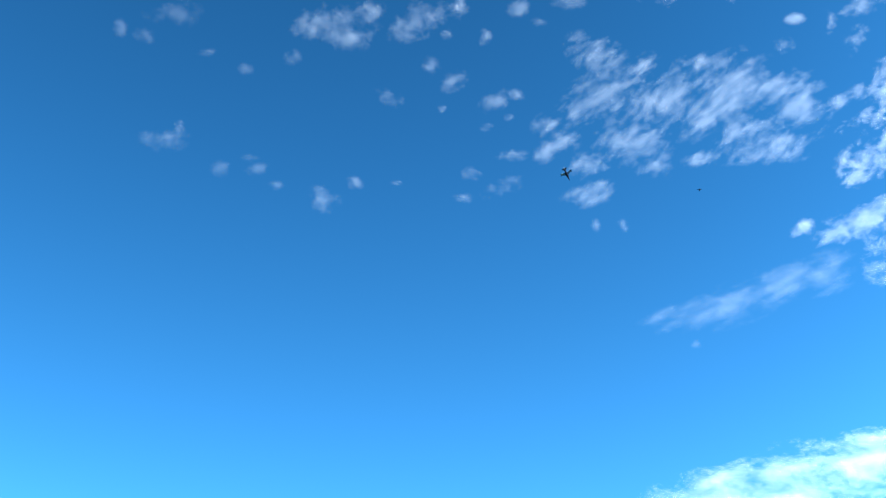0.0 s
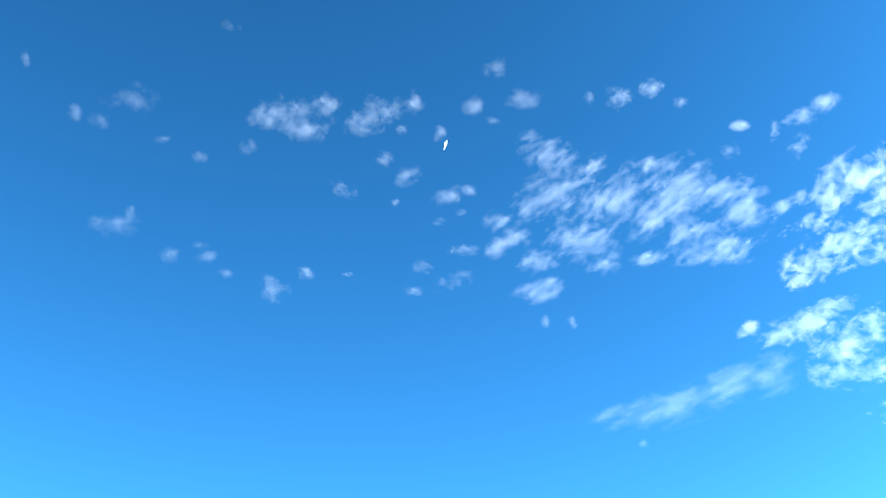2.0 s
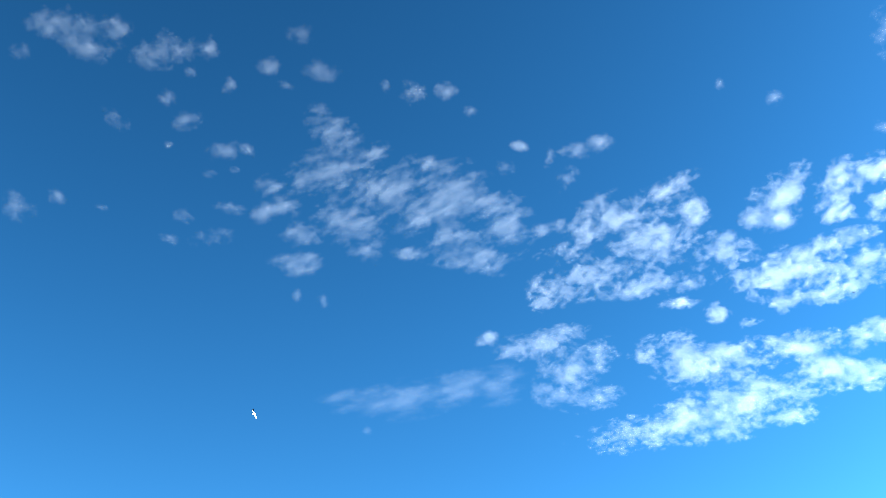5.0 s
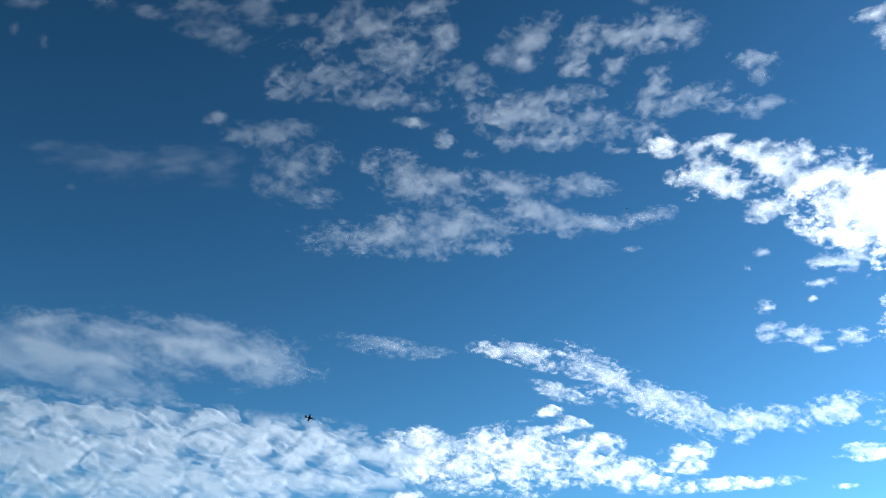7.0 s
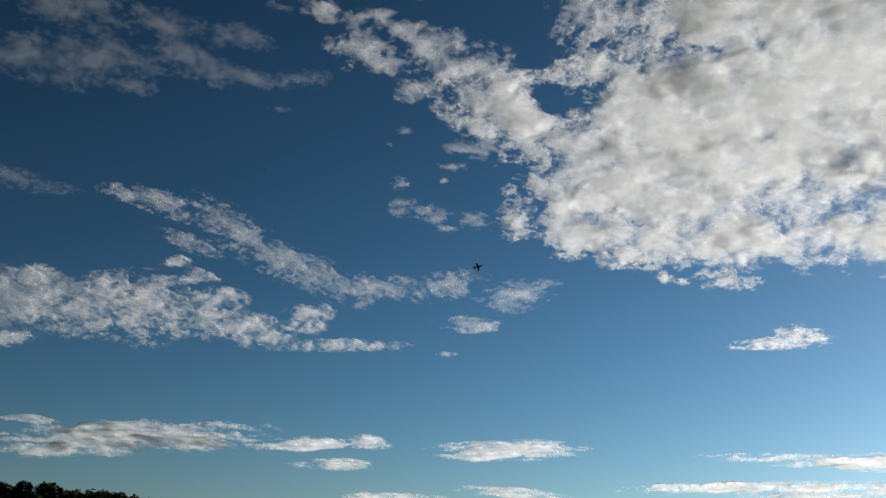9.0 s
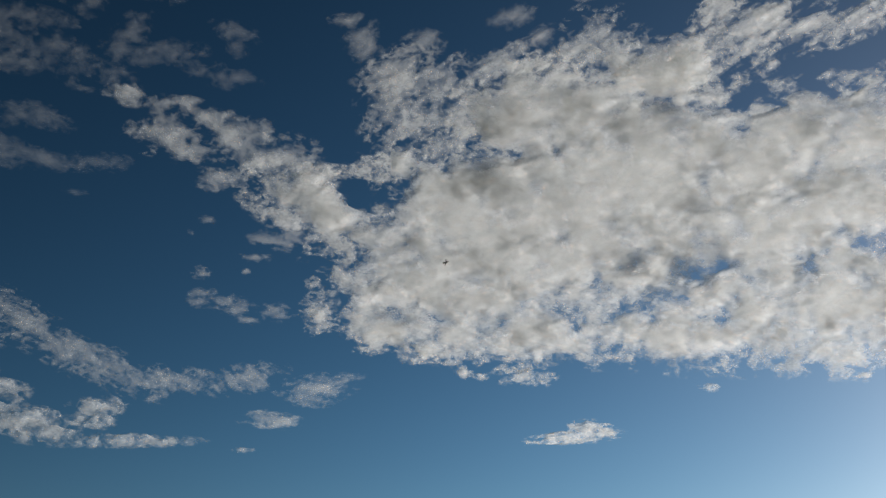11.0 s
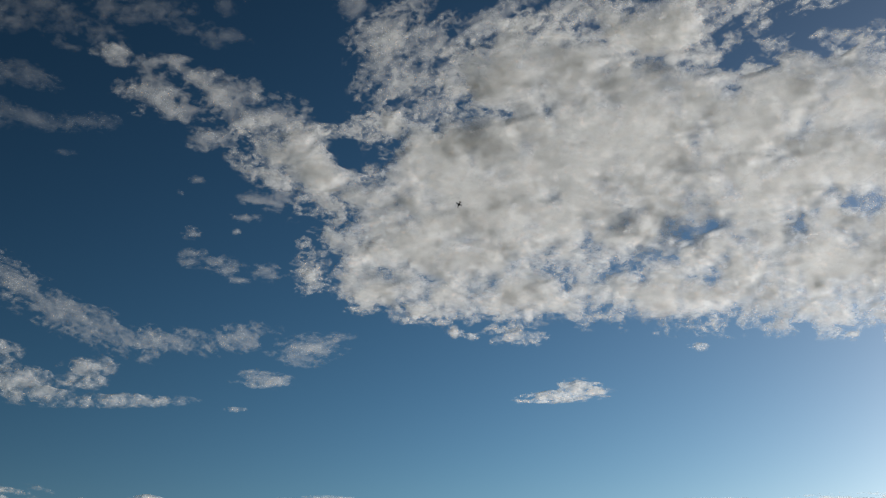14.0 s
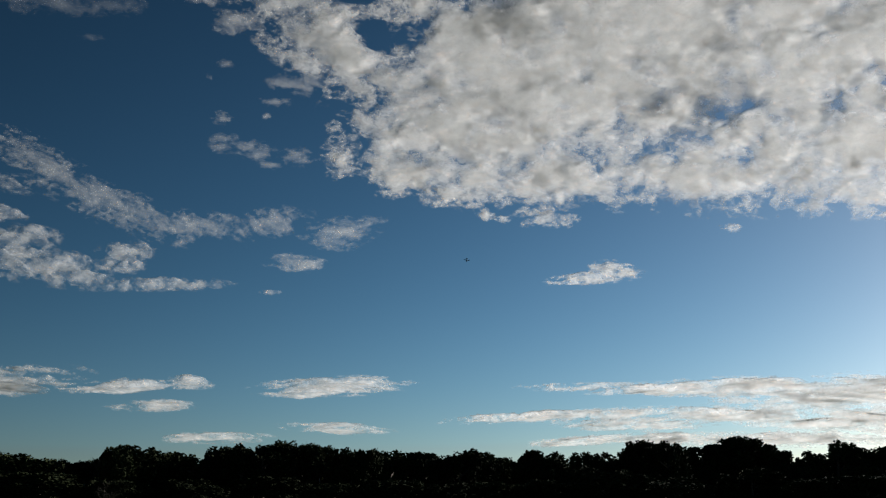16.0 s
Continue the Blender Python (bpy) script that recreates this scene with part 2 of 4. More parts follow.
def cloud(label, lobes, holes=(), puff=40, rough=0.8, thick=30, op=1.0, lump=0.32, grey=1.0, flat=1.0, lean=0.0, grain=1.0, cells=(), step=0.075):
    """One cloud: lobes (azimuth, elevation, two half-widths, tilt, all degrees) joined, torn by lumps of `puff` metres, up to about `thick` metres deep.
    The lumps are drawn out `flat` times along a grain that rises by `lean` degrees."""
    L = np.array(lobes, float)
    grow = 1.45
    ext = np.maximum(L[:, 2], L[:, 3]) * grow + 0.3
    a0, a1 = (L[:, 0] - ext / np.cos(np.radians(L[:, 1]))).min(), (L[:, 0] + ext / np.cos(np.radians(L[:, 1]))).max()
    e0, e1 = max((L[:, 1] - ext).min(), 1.0), (L[:, 1] + ext).max()
    mid = math.cos(math.radians((e0 + e1) / 2))
    vert = step * (0.6 if e1 < 12 else 1.0)
    A, E = np.meshgrid(np.arange(a0, a1, step / mid), np.arange(e0, e1, vert), indexing="ij")
    X, Y, Z = deck(np.radians(A), np.radians(E))

    def inside(rows):
        acc = np.zeros(A.shape)
        for az, el, ra, rb, tilt in rows:
            du, dv = (A - az) * math.cos(math.radians(el)), E - el
            c, s = math.cos(math.radians(tilt)), math.sin(math.radians(tilt))
            q = np.sqrt(((du * c + dv * s) / ra) ** 2 + ((-du * s + dv * c) / rb) ** 2)
            acc = acc + np.exp(5 * np.clip((1 - q) * max(1.0, (min(ra, rb) / 2.0) ** 0.8), -2, 1))
        return np.log(acc + 1e-9) / 5
    mean = math.radians(L[:, 0].mean())
    side, near = X * math.cos(mean) - Y * math.sin(mean), -X * math.sin(mean) - Y * math.cos(mean)
    cl, sl = math.cos(math.radians(lean)), math.sin(math.radians(lean))
    P, Q = (side * cl + near * sl) / math.sqrt(flat), (near * cl - side * sl) * math.sqrt(flat)
    warp = puff * 0.35
    wx, wy = P + warp * fbm(P / puff / 1.7, Q / puff / 1.7, 3), Q + warp * fbm(P / puff / 1.7 + 40, Q / puff / 1.7, 3)
    lumps = 0.6 * billow(wx / puff, wy / puff) + 0.4 * billow(wx / puff * 2.1 + 5, wy / puff * 2.1)
    n = lump * (lumps - 0.3) + 0.9 * fbm(wx / puff * 0.55, wy / puff * 0.55, 6, 0.6)
    s = np.clip(inside(lobes), -1.2, 0.9)
    d = np.minimum(1.1 * s + rough * n + 0.3, 2.2 * (s + 0.5))
    smooth = 1.1 * s + rough * (0.5 * lump * (lumps - 0.3) + 0.8 * fbm(wx / puff * 0.45, wy / puff * 0.45, 2)) + 0.2
    if len(holes):
        gap = 0.7 * np.clip(inside(holes) + 0.35, 0, 1.1) * np.clip(0.75 + 0.4 * fbm(wx / puff, wy / puff, 4), 0, 1.0)
        d, smooth = d - gap, smooth - gap
    d[0, :] = d[-1, :] = -1
    d[:, 0] = d[:, -1] = -1
    body = np.clip(d, 0, 1.5)
    keep = d > 0.0
    cell = keep[:-1, :-1] | keep[1:, :-1] | keep[:-1, 1:] | keep[1:, 1:]
    depth = 0.5 * thick * np.clip(smooth, 0.05, 1.3) * np.clip(d / 0.5, 0, 1)
    # grey shade painted per vertex: more in lobe middles and noise lumps
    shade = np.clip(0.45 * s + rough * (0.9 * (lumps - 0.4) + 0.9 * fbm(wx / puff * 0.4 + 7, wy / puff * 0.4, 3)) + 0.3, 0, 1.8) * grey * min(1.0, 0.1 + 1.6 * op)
    if len(cells):  # dark cells with bright rims: shade painted into the colour, body thinned
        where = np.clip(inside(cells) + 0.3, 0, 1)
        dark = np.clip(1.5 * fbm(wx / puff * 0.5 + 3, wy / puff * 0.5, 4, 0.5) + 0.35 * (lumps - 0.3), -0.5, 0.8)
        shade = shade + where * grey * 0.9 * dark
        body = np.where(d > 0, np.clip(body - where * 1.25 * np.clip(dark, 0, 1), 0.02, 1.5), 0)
    islands = [k for k in pieces(cell) if len(k) > 24]
    root = new("cloud") if len(islands) > 1 else None
    for group in islands:
        ci, cj = np.array(group).T
        corner = np.stack([ci * A.shape[1] + cj, (ci + 1) * A.shape[1] + cj, (ci + 1) * A.shape[1] + cj + 1, ci * A.shape[1] + cj + 1], 1)
        flat, quad = np.unique(corner, return_inverse=True)
        quad = quad.reshape(-1, 4)
        x, y, z, h, v, w = (g.ravel()[flat] for g in (X, Y, Z, depth, body, shade))
        upper = np.nonzero(v > 0)[0]  # the rim is shared by both skins
        top = np.arange(len(flat))
        top[upper] = len(flat) + np.arange(len(upper))
        co = np.concatenate([np.stack([x, y, z - 0.45 * h], 1), np.stack([x, y, z + 0.9 * h], 1)[upper]])
        faces = np.concatenate([quad, top[quad][:, ::-1]])
        me = bpy.data.meshes.new("puff" if root else "cloud")
        me.vertices.add(len(co))
        me.vertices.foreach_set("co", co.ravel())
        me.loops.add(faces.size)
        me.loops.foreach_set("vertex_index", faces.ravel())
        me.polygons.add(len(faces))
        me.polygons.foreach_set("loop_start", np.arange(0, faces.size, 4))
        me.update(calc_edges=True)
        at = me.attributes.new("body", "FLOAT", "POINT")
        at.data.foreach_set("value", np.concatenate([v, v[upper]]).astype(np.float32))
        at = me.attributes.new("painted_shade", "FLOAT", "POINT")
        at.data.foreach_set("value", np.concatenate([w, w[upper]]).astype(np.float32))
        for k, x in (("grain", grain), ("veil", op)):
            at = me.attributes.new(k, "FLOAT", "POINT")
            at.data.foreach_set("value", np.full(len(co), x, np.float32))
        me.shade_smooth()
        me.materials.append(VAPOUR)
        ob = new("puff" if root else "cloud", me)
        ob.parent = root
    return tagged(root or ob, label, "cloud", "clouds in the sky")


cloud("thin ragged white wisp of cloud in blue sky",
      [(-89.96, 42.90, 1.16, 0.66, 15), (-91.66, 41.36, 0.51, 0.36, 16), (-93.29, 41.36, 0.28, 0.41, 17)], grain=0.87, puff=30, rough=1.2, thick=5, op=0.0065)
cloud("small bright white cloud puff with soft edges",
      [(-79.23, 43.71, 1.49, 0.80, 7), (-77.06, 42.91, 0.87, 0.69, 6), (-75.51, 44.43, 0.62, 0.81, 5)], grain=0.87, puff=26, rough=1.2, thick=7, op=0.0095)
cloud("small ragged white cloud puff in blue sky",
      [(-72.11, 44.08, 1.39, 0.81, 22), (-68.70, 44.84, 0.44, 0.56, 0), (-69.77, 43.36, 0.32, 0.25, 1)], grain=0.87, puff=26, rough=1.2, thick=7, op=0.0095)
cloud("thin ragged white wisp of cloud in blue sky",
      [(-64.26, 44.63, 0.50, 0.44, -3), (-62.10, 46.56, 0.62, 0.49, -4), (-60.26, 44.84, 0.87, 0.50, -6),
       (-62.56, 43.69, 0.44, 0.22, -4)], grain=0.87, puff=30, rough=1.2, thick=5, op=0.0065)
cloud("pair of tiny white cloud puffs",
      [(-53.03, 44.13, 0.62, 0.55, -31), (-50.35, 44.18, 0.54, 0.43, -13), (-55.05, 44.38, 0.37, 0.31, -9),
       (-48.53, 43.10, 0.36, 0.24, -14)], grain=0.87, puff=26, rough=1.2, thick=7, op=0.0095)
cloud("thin ragged white wisp of cloud in blue sky",
      [(-81.24, 41.49, 0.46, 0.46, 9), (-84.53, 40.64, 0.42, 0.31, 11), (-87.15, 41.19, 0.41, 0.21, 13)], grain=0.87, puff=30, rough=1.2, thick=5, op=0.0065)
cloud("small ragged white cloud puff in blue sky",
      [(-89.17, 36.15, 1.05, 0.55, 13), (-90.07, 36.11, 0.40, 0.36, 13), (-88.24, 36.82, 0.29, 0.43, 12)], grain=0.87, puff=26, rough=1.2, thick=7, op=0.008)
cloud("thin ragged white wisp of cloud in blue sky",
      [(-85.24, 35.12, 0.42, 0.37, 10), (-82.86, 35.31, 0.61, 0.31, 9), (-83.34, 35.88, 0.67, 0.19, 9),
       (-81.48, 34.53, 0.31, 0.19, 8)], grain=0.87, puff=30, rough=1.2, thick=5, op=0.0065)
cloud("small ragged white cloud puff in blue sky",
      [(-78.32, 33.96, 0.81, 0.56, -15), (-76.16, 35.01, 0.44, 0.32, 5), (-73.28, 35.10, 0.32, 0.13, 3)], grain=0.87, puff=26, rough=1.2, thick=7, op=0.0095)
cloud("small ragged white cloud puff in blue sky",
      [(-71.00, 41.60, 0.44, 0.44, 2), (-69.41, 40.81, 0.70, 0.51, 21), (-74.10, 39.83, 0.69, 0.38, -16),
       (-66.81, 43.06, 0.32, 0.38, -1), (-70.08, 39.21, 0.25, 0.19, 1)], grain=0.87, puff=26, rough=1.2, thick=7, op=0.008)
cloud("small ragged white cloud puff in blue sky",
      [(-66.17, 39.54, 0.83, 0.45, 18), (-64.71, 39.76, 0.32, 0.32, -2), (-65.37, 38.66, 0.32, 0.19, -2),
       (-67.09, 38.15, 0.38, 0.19, -1)], grain=0.87, puff=26, rough=1.2, thick=7, op=0.008)
cloud("small ragged white cloud puff in blue sky",
      [(-65.25, 36.52, 0.76, 0.26, -2), (-68.14, 35.60, 0.45, 0.32, -0), (-66.01, 34.75, 0.96, 0.41, 18),
       (-68.80, 34.23, 0.45, 0.25, 0)], grain=0.87, puff=26, rough=1.2, thick=7, op=0.008)
cloud("thin ragged white wisp of cloud in blue sky",
      [(-83.89, 47.85, 0.48, 0.36, 12), (-97.43, 43.30, 0.16, 0.46, 21)], grain=0.87, puff=30, rough=1.2, thick=5, op=0.0065)
cloud("scattered small white cloud puffs",
      [(-44.72, 41.11, 0.52, 0.24, -16), (-42.67, 40.53, 0.26, 0.54, -17), (-40.69, 40.68, 0.78, 0.36, -8),
       (-38.90, 41.04, 0.65, 0.41, 12), (-45.98, 39.96, 0.47, 0.36, -15), (-41.53, 39.08, 0.52, 0.64, -48)], grain=0.87, puff=26, rough=1.2, thick=7, op=0.0095)
cloud("thin ragged white wisp of cloud in blue sky",
      [(-17.35, 42.92, 1.05, 1.30, 5), (-19.91, 38.65, 0.68, 0.35, -24), (-26.34, 41.61, 0.35, 0.36, -20),
       (-29.79, 43.04, 0.24, 0.24, -18)], grain=0.87, puff=30, rough=1.2, thick=5, op=0.0065)
cloud("patch of ragged white altocumulus puffs in rows",
      [(-58.71, 41.59, 1.44, 0.83, -32), (-58.56, 39.49, 1.87, 0.99, 13), (-60.69, 38.63, 0.73, 0.61, -5),
       (-55.72, 40.59, 0.93, 0.53, 12), (-62.64, 38.03, 0.73, 0.53, -4), (-61.63, 37.09, 0.73, 0.53, -4),
       (-63.06, 36.58, 0.58, 0.54, -3), (-60.19, 35.57, 1.02, 0.61, -5), (-60.74, 33.85, 1.02, 0.46, -4),
       (-59.44, 34.24, 0.65, 0.53, -5)], grain=0.75, lump=0.5, puff=25, rough=1.1, thick=9, op=0.0095, flat=2.2, lean=32)
cloud("patch of ragged white altocumulus puffs in rows",
      [(-55.04, 38.61, 2.67, 0.98, 21), (-56.94, 36.59, 1.61, 1.14, -7), (-55.62, 35.03, 0.86, 0.53, -7),
       (-50.12, 38.43, 2.00, 1.49, 14), (-51.90, 37.43, 1.92, 0.82, 10), (-47.51, 37.99, 1.62, 0.74, 2),
       (-46.04, 36.46, 1.27, 1.39, -14), (-50.09, 36.06, 1.55, 0.52, 4), (-47.54, 35.01, 1.41, 0.66, -13),
       (-52.40, 34.96, 1.12, 0.37, -9), (-42.30, 36.61, 0.58, 0.36, -16), (-49.07, 34.79, 2.04, 0.52, -12),
       (-51.52, 40.15, 0.91, 0.37, -11), (-43.63, 36.44, 0.46, 0.36, -15)], grain=0.75, lump=0.5, puff=25, rough=1.1, thick=9, op=0.0095, flat=2.2, lean=32)
cloud("thin feathery white cloud streak in blue sky",
      [(-49.27, 27.66, 2.95, 0.83, 10), (-53.18, 26.77, 2.72, 0.84, 7), (-47.10, 27.64, 1.29, 0.78, -11),
       (-51.43, 27.03, 2.40, 0.72, 12), (-56.96, 26.82, 0.93, 0.37, 14)], puff=36, rough=1.1, thick=7, op=0.0065, grain=0.29, flat=2.2, lean=20)
cloud("thin ragged white wisp of cloud in blue sky",
      [(-47.11, 30.35, 0.52, 0.36, -11), (-59.95, 32.21, 0.25, 0.32, -4), (-58.27, 32.25, 0.31, 0.44, -5),
       (-54.81, 25.09, 0.24, 0.18, -6)], grain=0.87, puff=30, rough=1.2, thick=5, op=0.0065)
cloud("white cloud patch with bright puffs and ragged edges",
      [(-38.84, 36.70, 1.85, 1.13, 13), (-36.39, 35.09, 2.32, 1.31, 12), (-40.54, 33.57, 1.72, 0.95, 10),
       (-42.98, 33.15, 1.11, 0.63, 1), (-36.08, 32.82, 2.59, 0.56, 2), (-34.76, 37.81, 1.65, 0.50, 21),
       (-33.14, 36.33, 0.66, 0.86, -5), (-31.46, 34.06, 1.34, 0.86, -21), (-42.10, 35.13, 1.26, 0.38, 11),
       (-43.51, 32.31, 0.95, 0.45, 2), (-34.67, 31.65, 1.22, 0.25, -3)], grain=1.33, lump=0.6, puff=30, rough=1.35, thick=13, op=0.014, flat=1.3, lean=12)
cloud("compact white cloud puff with bright crown",
      [(-27.62, 36.32, 1.78, 0.96, 28), (-26.22, 37.37, 0.68, 0.66, -9), (-29.34, 35.52, 0.76, 0.43, -7),
       (-27.93, 35.29, 0.87, 0.42, -8)], puff=34, rough=1.15, thick=14, op=0.0185, grain=1.1)
cloud("white cloud patch with bright puffs and ragged edges",
      [(-20.28, 36.62, 2.91, 0.85, 3), (-18.39, 37.01, 1.17, 0.73, 25), (-23.12, 36.79, 0.92, 0.67, -2),
       (-24.26, 35.14, 1.08, 0.61, -1), (-21.64, 34.92, 0.79, 0.73, -3), (-17.32, 36.34, 0.89, 0.60, -6)], grain=1.33, lump=0.6, puff=30, rough=1.35, thick=13, op=0.0185, flat=1.3, lean=12)
cloud("white cloud patch with bright puffs and ragged edges",
      [(-19.22, 33.43, 0.74, 1.39, -34), (-16.61, 33.11, 1.62, 0.55, 10), (-12.59, 34.70, 1.14, 0.44, -8),
       (-12.35, 33.68, 0.52, 0.42, -8), (-13.00, 32.25, 1.57, 0.54, -2), (-18.23, 32.76, 0.60, 0.55, -4)], grain=1.33, lump=0.6, puff=30, rough=1.35, thick=13, op=0.0185, flat=1.3, lean=12)
cloud("white cloud patch with bright puffs and ragged edges",
      [(-28.70, 32.33, 1.89, 1.13, -9), (-28.46, 30.92, 0.76, 0.50, 1), (-25.35, 32.05, 1.40, 0.78, -1),
       (-25.70, 30.96, 1.31, 0.50, -0), (-22.97, 31.87, 1.30, 0.81, -2), (-20.08, 31.41, 1.22, 0.50, -3),
       (-21.72, 30.50, 0.74, 0.31, -2), (-24.25, 33.44, 1.55, 0.50, -1), (-26.86, 33.14, 1.25, 0.50, 0),
       (-32.60, 30.91, 0.57, 0.50, 4), (-34.63, 31.66, 0.44, 0.25, 5), (-30.99, 30.04, 0.63, 0.25, 3)], grain=1.33, lump=0.6, puff=30, rough=1.35, thick=13, op=0.0185, flat=1.3, lean=12)
cloud("broad patch of feathery white altocumulus",
      [(-34.31, 28.10, 2.38, 1.34, -26), (-31.99, 28.56, 0.96, 0.70, 3), (-28.36, 28.39, 2.21, 0.83, 1),
       (-35.30, 25.31, 4.80, 0.89, 9), (-30.75, 26.07, 3.02, 0.96, 2), (-26.88, 26.99, 2.05, 0.79, 1),
       (-33.13, 24.67, 1.92, 0.57, 4), (-23.52, 28.43, 1.49, 0.63, -1), (-23.00, 26.38, 1.40, 0.50, -1),
       (-19.88, 26.64, 1.59, 0.44, 8), (-29.62, 24.85, 1.27, 0.45, 2), (-37.30, 28.97, 0.76, 0.51, 6),
       (-20.95, 24.94, 0.62, 0.16, -1), (-25.10, 26.22, 1.26, 0.57, 0)], puff=34, rough=1.15, thick=11, op=0.022, grain=1.28, flat=1.6, lean=-12)
cloud("ragged patch of thin white cloud",
      [(-42.07, 28.29, 1.63, 1.32, 8), (-43.80, 30.11, 2.24, 0.68, 9), (-40.25, 29.40, 0.88, 0.69, 7),
       (-47.24, 30.34, 0.67, 0.43, 11), (-40.79, 26.85, 1.26, 0.57, 7), (-45.17, 29.74, 1.23, 0.43, 10),
       (-42.62, 27.26, 1.25, 0.63, 8)], puff=34, rough=1.15, thick=9, op=0.014, grain=1.28, flat=1.4, lean=-10)
cloud("white cloud patch with bright puffs and ragged edges",
      [(-16.31, 28.62, 1.62, 0.86, 5), (-11.88, 29.12, 1.88, 0.98, 3), (-8.62, 28.34, 1.57, 0.93, 2),
       (-12.43, 26.68, 1.58, 0.56, 3), (-14.31, 28.11, 1.25, 0.68, 4), (-6.80, 27.21, 1.41, 0.81, 1),
       (-10.37, 27.72, 1.26, 0.68, 3), (-13.38, 29.86, 1.25, 0.55, 4), (-16.30, 30.40, 1.55, 0.42, 5),
       (-18.82, 30.46, 0.92, 0.48, 7)], grain=1.2, puff=30, rough=1.2, thick=18, op=0.1, flat=1.3, lean=-10)
cloud("scattered small white cloud fragments",
      [(-12.97, 24.38, 0.44, 0.19, 4), (-10.08, 22.54, 0.70, 0.25, 3), (-10.55, 21.73, 0.19, 0.16, 3),
       (-13.10, 21.43, 0.45, 0.32, 4), (-12.84, 20.07, 0.70, 0.45, 4), (-11.12, 19.79, 1.08, 0.45, -7),
       (-8.57, 19.58, 0.76, 0.45, 2), (-9.62, 23.67, 0.76, 0.38, 2), (-8.23, 23.66, 0.82, 0.57, 2),
       (-6.21, 19.82, 0.89, 0.64, 1), (-10.24, 19.03, 0.51, 0.19, 3), (-13.95, 23.59, 0.25, 0.13, 4)], puff=22, rough=1.55, thick=8, op=0.05, grain=1.16, flat=1.8, lean=0)
cloud("large bright cloud sheet with grey lumpy underside",
      [(16.35, 24.41, 10.80, 6.36, -9), (25.76, 23.17, 8.43, 7.09, -12), (7.14, 25.05, 9.27, 4.77, -5),
       (2.54, 21.64, 7.28, 3.49, -2), (-5.85, 25.13, 4.09, 1.52, -18), 
       (10.3, 31.0, 4.6, 2.0, 14), (15.89, 32.23, 3.84, 1.85, 6), (-0.84, 18.77, 3.34, 1.01, 0),
       (5.86, 18.35, 5.33, 1.35, -2), (15.72, 18.1, 6.43, 1.6, -6), (24.85, 17.6, 6.26, 1.6, -9),
       (29.91, 21.85, 5.40, 6.87, -12), (-7.87, 26.75, 1.88, 1.13, 4), 
       (6.30, 30.78, 4.70, 2.37, 16), (13.44, 29.38, 6.00, 2.65, -8),
       (1.16, 27.06, 3.82, 1.75, -1), (20.43, 18.1, 7.69, 1.6, -8)],
      holes=[(25.24, 32.14, 5.04, 1.00, 0), (2.97, 29.1, 3.2, 1.3, -2), (14.5, 22.7, 1.5, 0.5, -5), (17.65, 21.47, 1.8, 0.6, 24),
             (17.08, 24.96, 1.5, 0.5, -7), (23.86, 22.86, 2.2, 0.45, -10), (20.49, 30.09, 2.3, 0.6, 0), (-3.1, 26.35, 2.2, 0.9, 12), (26.12, 21.91, 1.0, 1.2, 52)],
      cells=[(15.4, 20.7, 5.7, 2.0, -6), (23.9, 20.5, 4.2, 2.8, -9)], puff=66, rough=1.0, thick=34, op=0.33, grain=1.0, lump=0.62, grey=1.0)
cloud("feathery upper fringe of the cloud sheet",
      [(-1.44, 30.98, 1.9, 2.38, 11), (0.58, 31.95, 2.37, 1.58, 34), (-1.11, 33.02, 1.89, 1.42, 1),
       (6.36, 32.18, 3.43, 1.25, 21), (10.39, 34.12, 2.73, 1.28, 26),
       (11.14, 35.5, 1.02, 0.96, 55), (13.99, 33.05, 2.71, 1.21, -8), (2.62, 30.54, 2.85, 1.27, 28),
       (4.91, 33.62, 1.87, 0.81, 27)],
      puff=42, rough=1.25, thick=14, op=0.09, grain=2.2, lump=0.5, flat=2.0, lean=42)
cloud("long feathery white cloud streak",
      [(18.49, 32.97, 3.74, 1.03, 5), (21.11, 33.94, 3.35, 0.90, 14), (27.81, 33.38, 2.85, 0.75, 14),
       (19.97, 35.62, 1.98, 1.07, 51), (24.52, 33.63, 1.64, 0.59, 7), (16.95, 32.11, 1.78, 0.91, -9),
       (22.14, 31.81, 0.85, 0.30, 20), (31.76, 33.71, 1.97, 0.85, 15)], puff=40, rough=1.1, thick=18, op=0.17, grain=1.9, flat=2.6, lean=28)
cloud("thin ragged white wisp of cloud in blue sky",
      [(5.96, 36.20, 1.11, 0.55, 17), (7.82, 35.12, 0.80, 0.43, 26), (-4.19, 34.77, 0.94, 1.23, 13),
       (-5.20, 35.93, 0.93, 0.30, 4), (11.21, 37.11, 0.91, 0.30, -6), (-1.86, 33.00, 1.89, 1.25, 1),
       (-0.01, 34.89, 0.94, 0.62, 1)], puff=40, rough=1.05, thick=10, op=0.05, grain=1.04, flat=2, lean=40)
cloud("scattered small white cloud fragments",
      [(2.50, 16.51, 0.44, 0.28, -0), (6.12, 16.21, 1.38, 0.47, -2), (3.49, 16.25, 0.38, 0.19, -1),
       (-6.04, 19.43, 0.88, 0.82, 2), (16.45, 15.17, 0.53, 0.18, -4), (24.51, 15.15, 0.49, 0.18, -6),
       (-0.15, 17.52, 1.27, 0.44, 0), (1.51, 17.05, 0.63, 0.31, -0)], puff=24, rough=1.2, thick=16, op=0.16, grain=1.8, flat=1.5, lean=0)
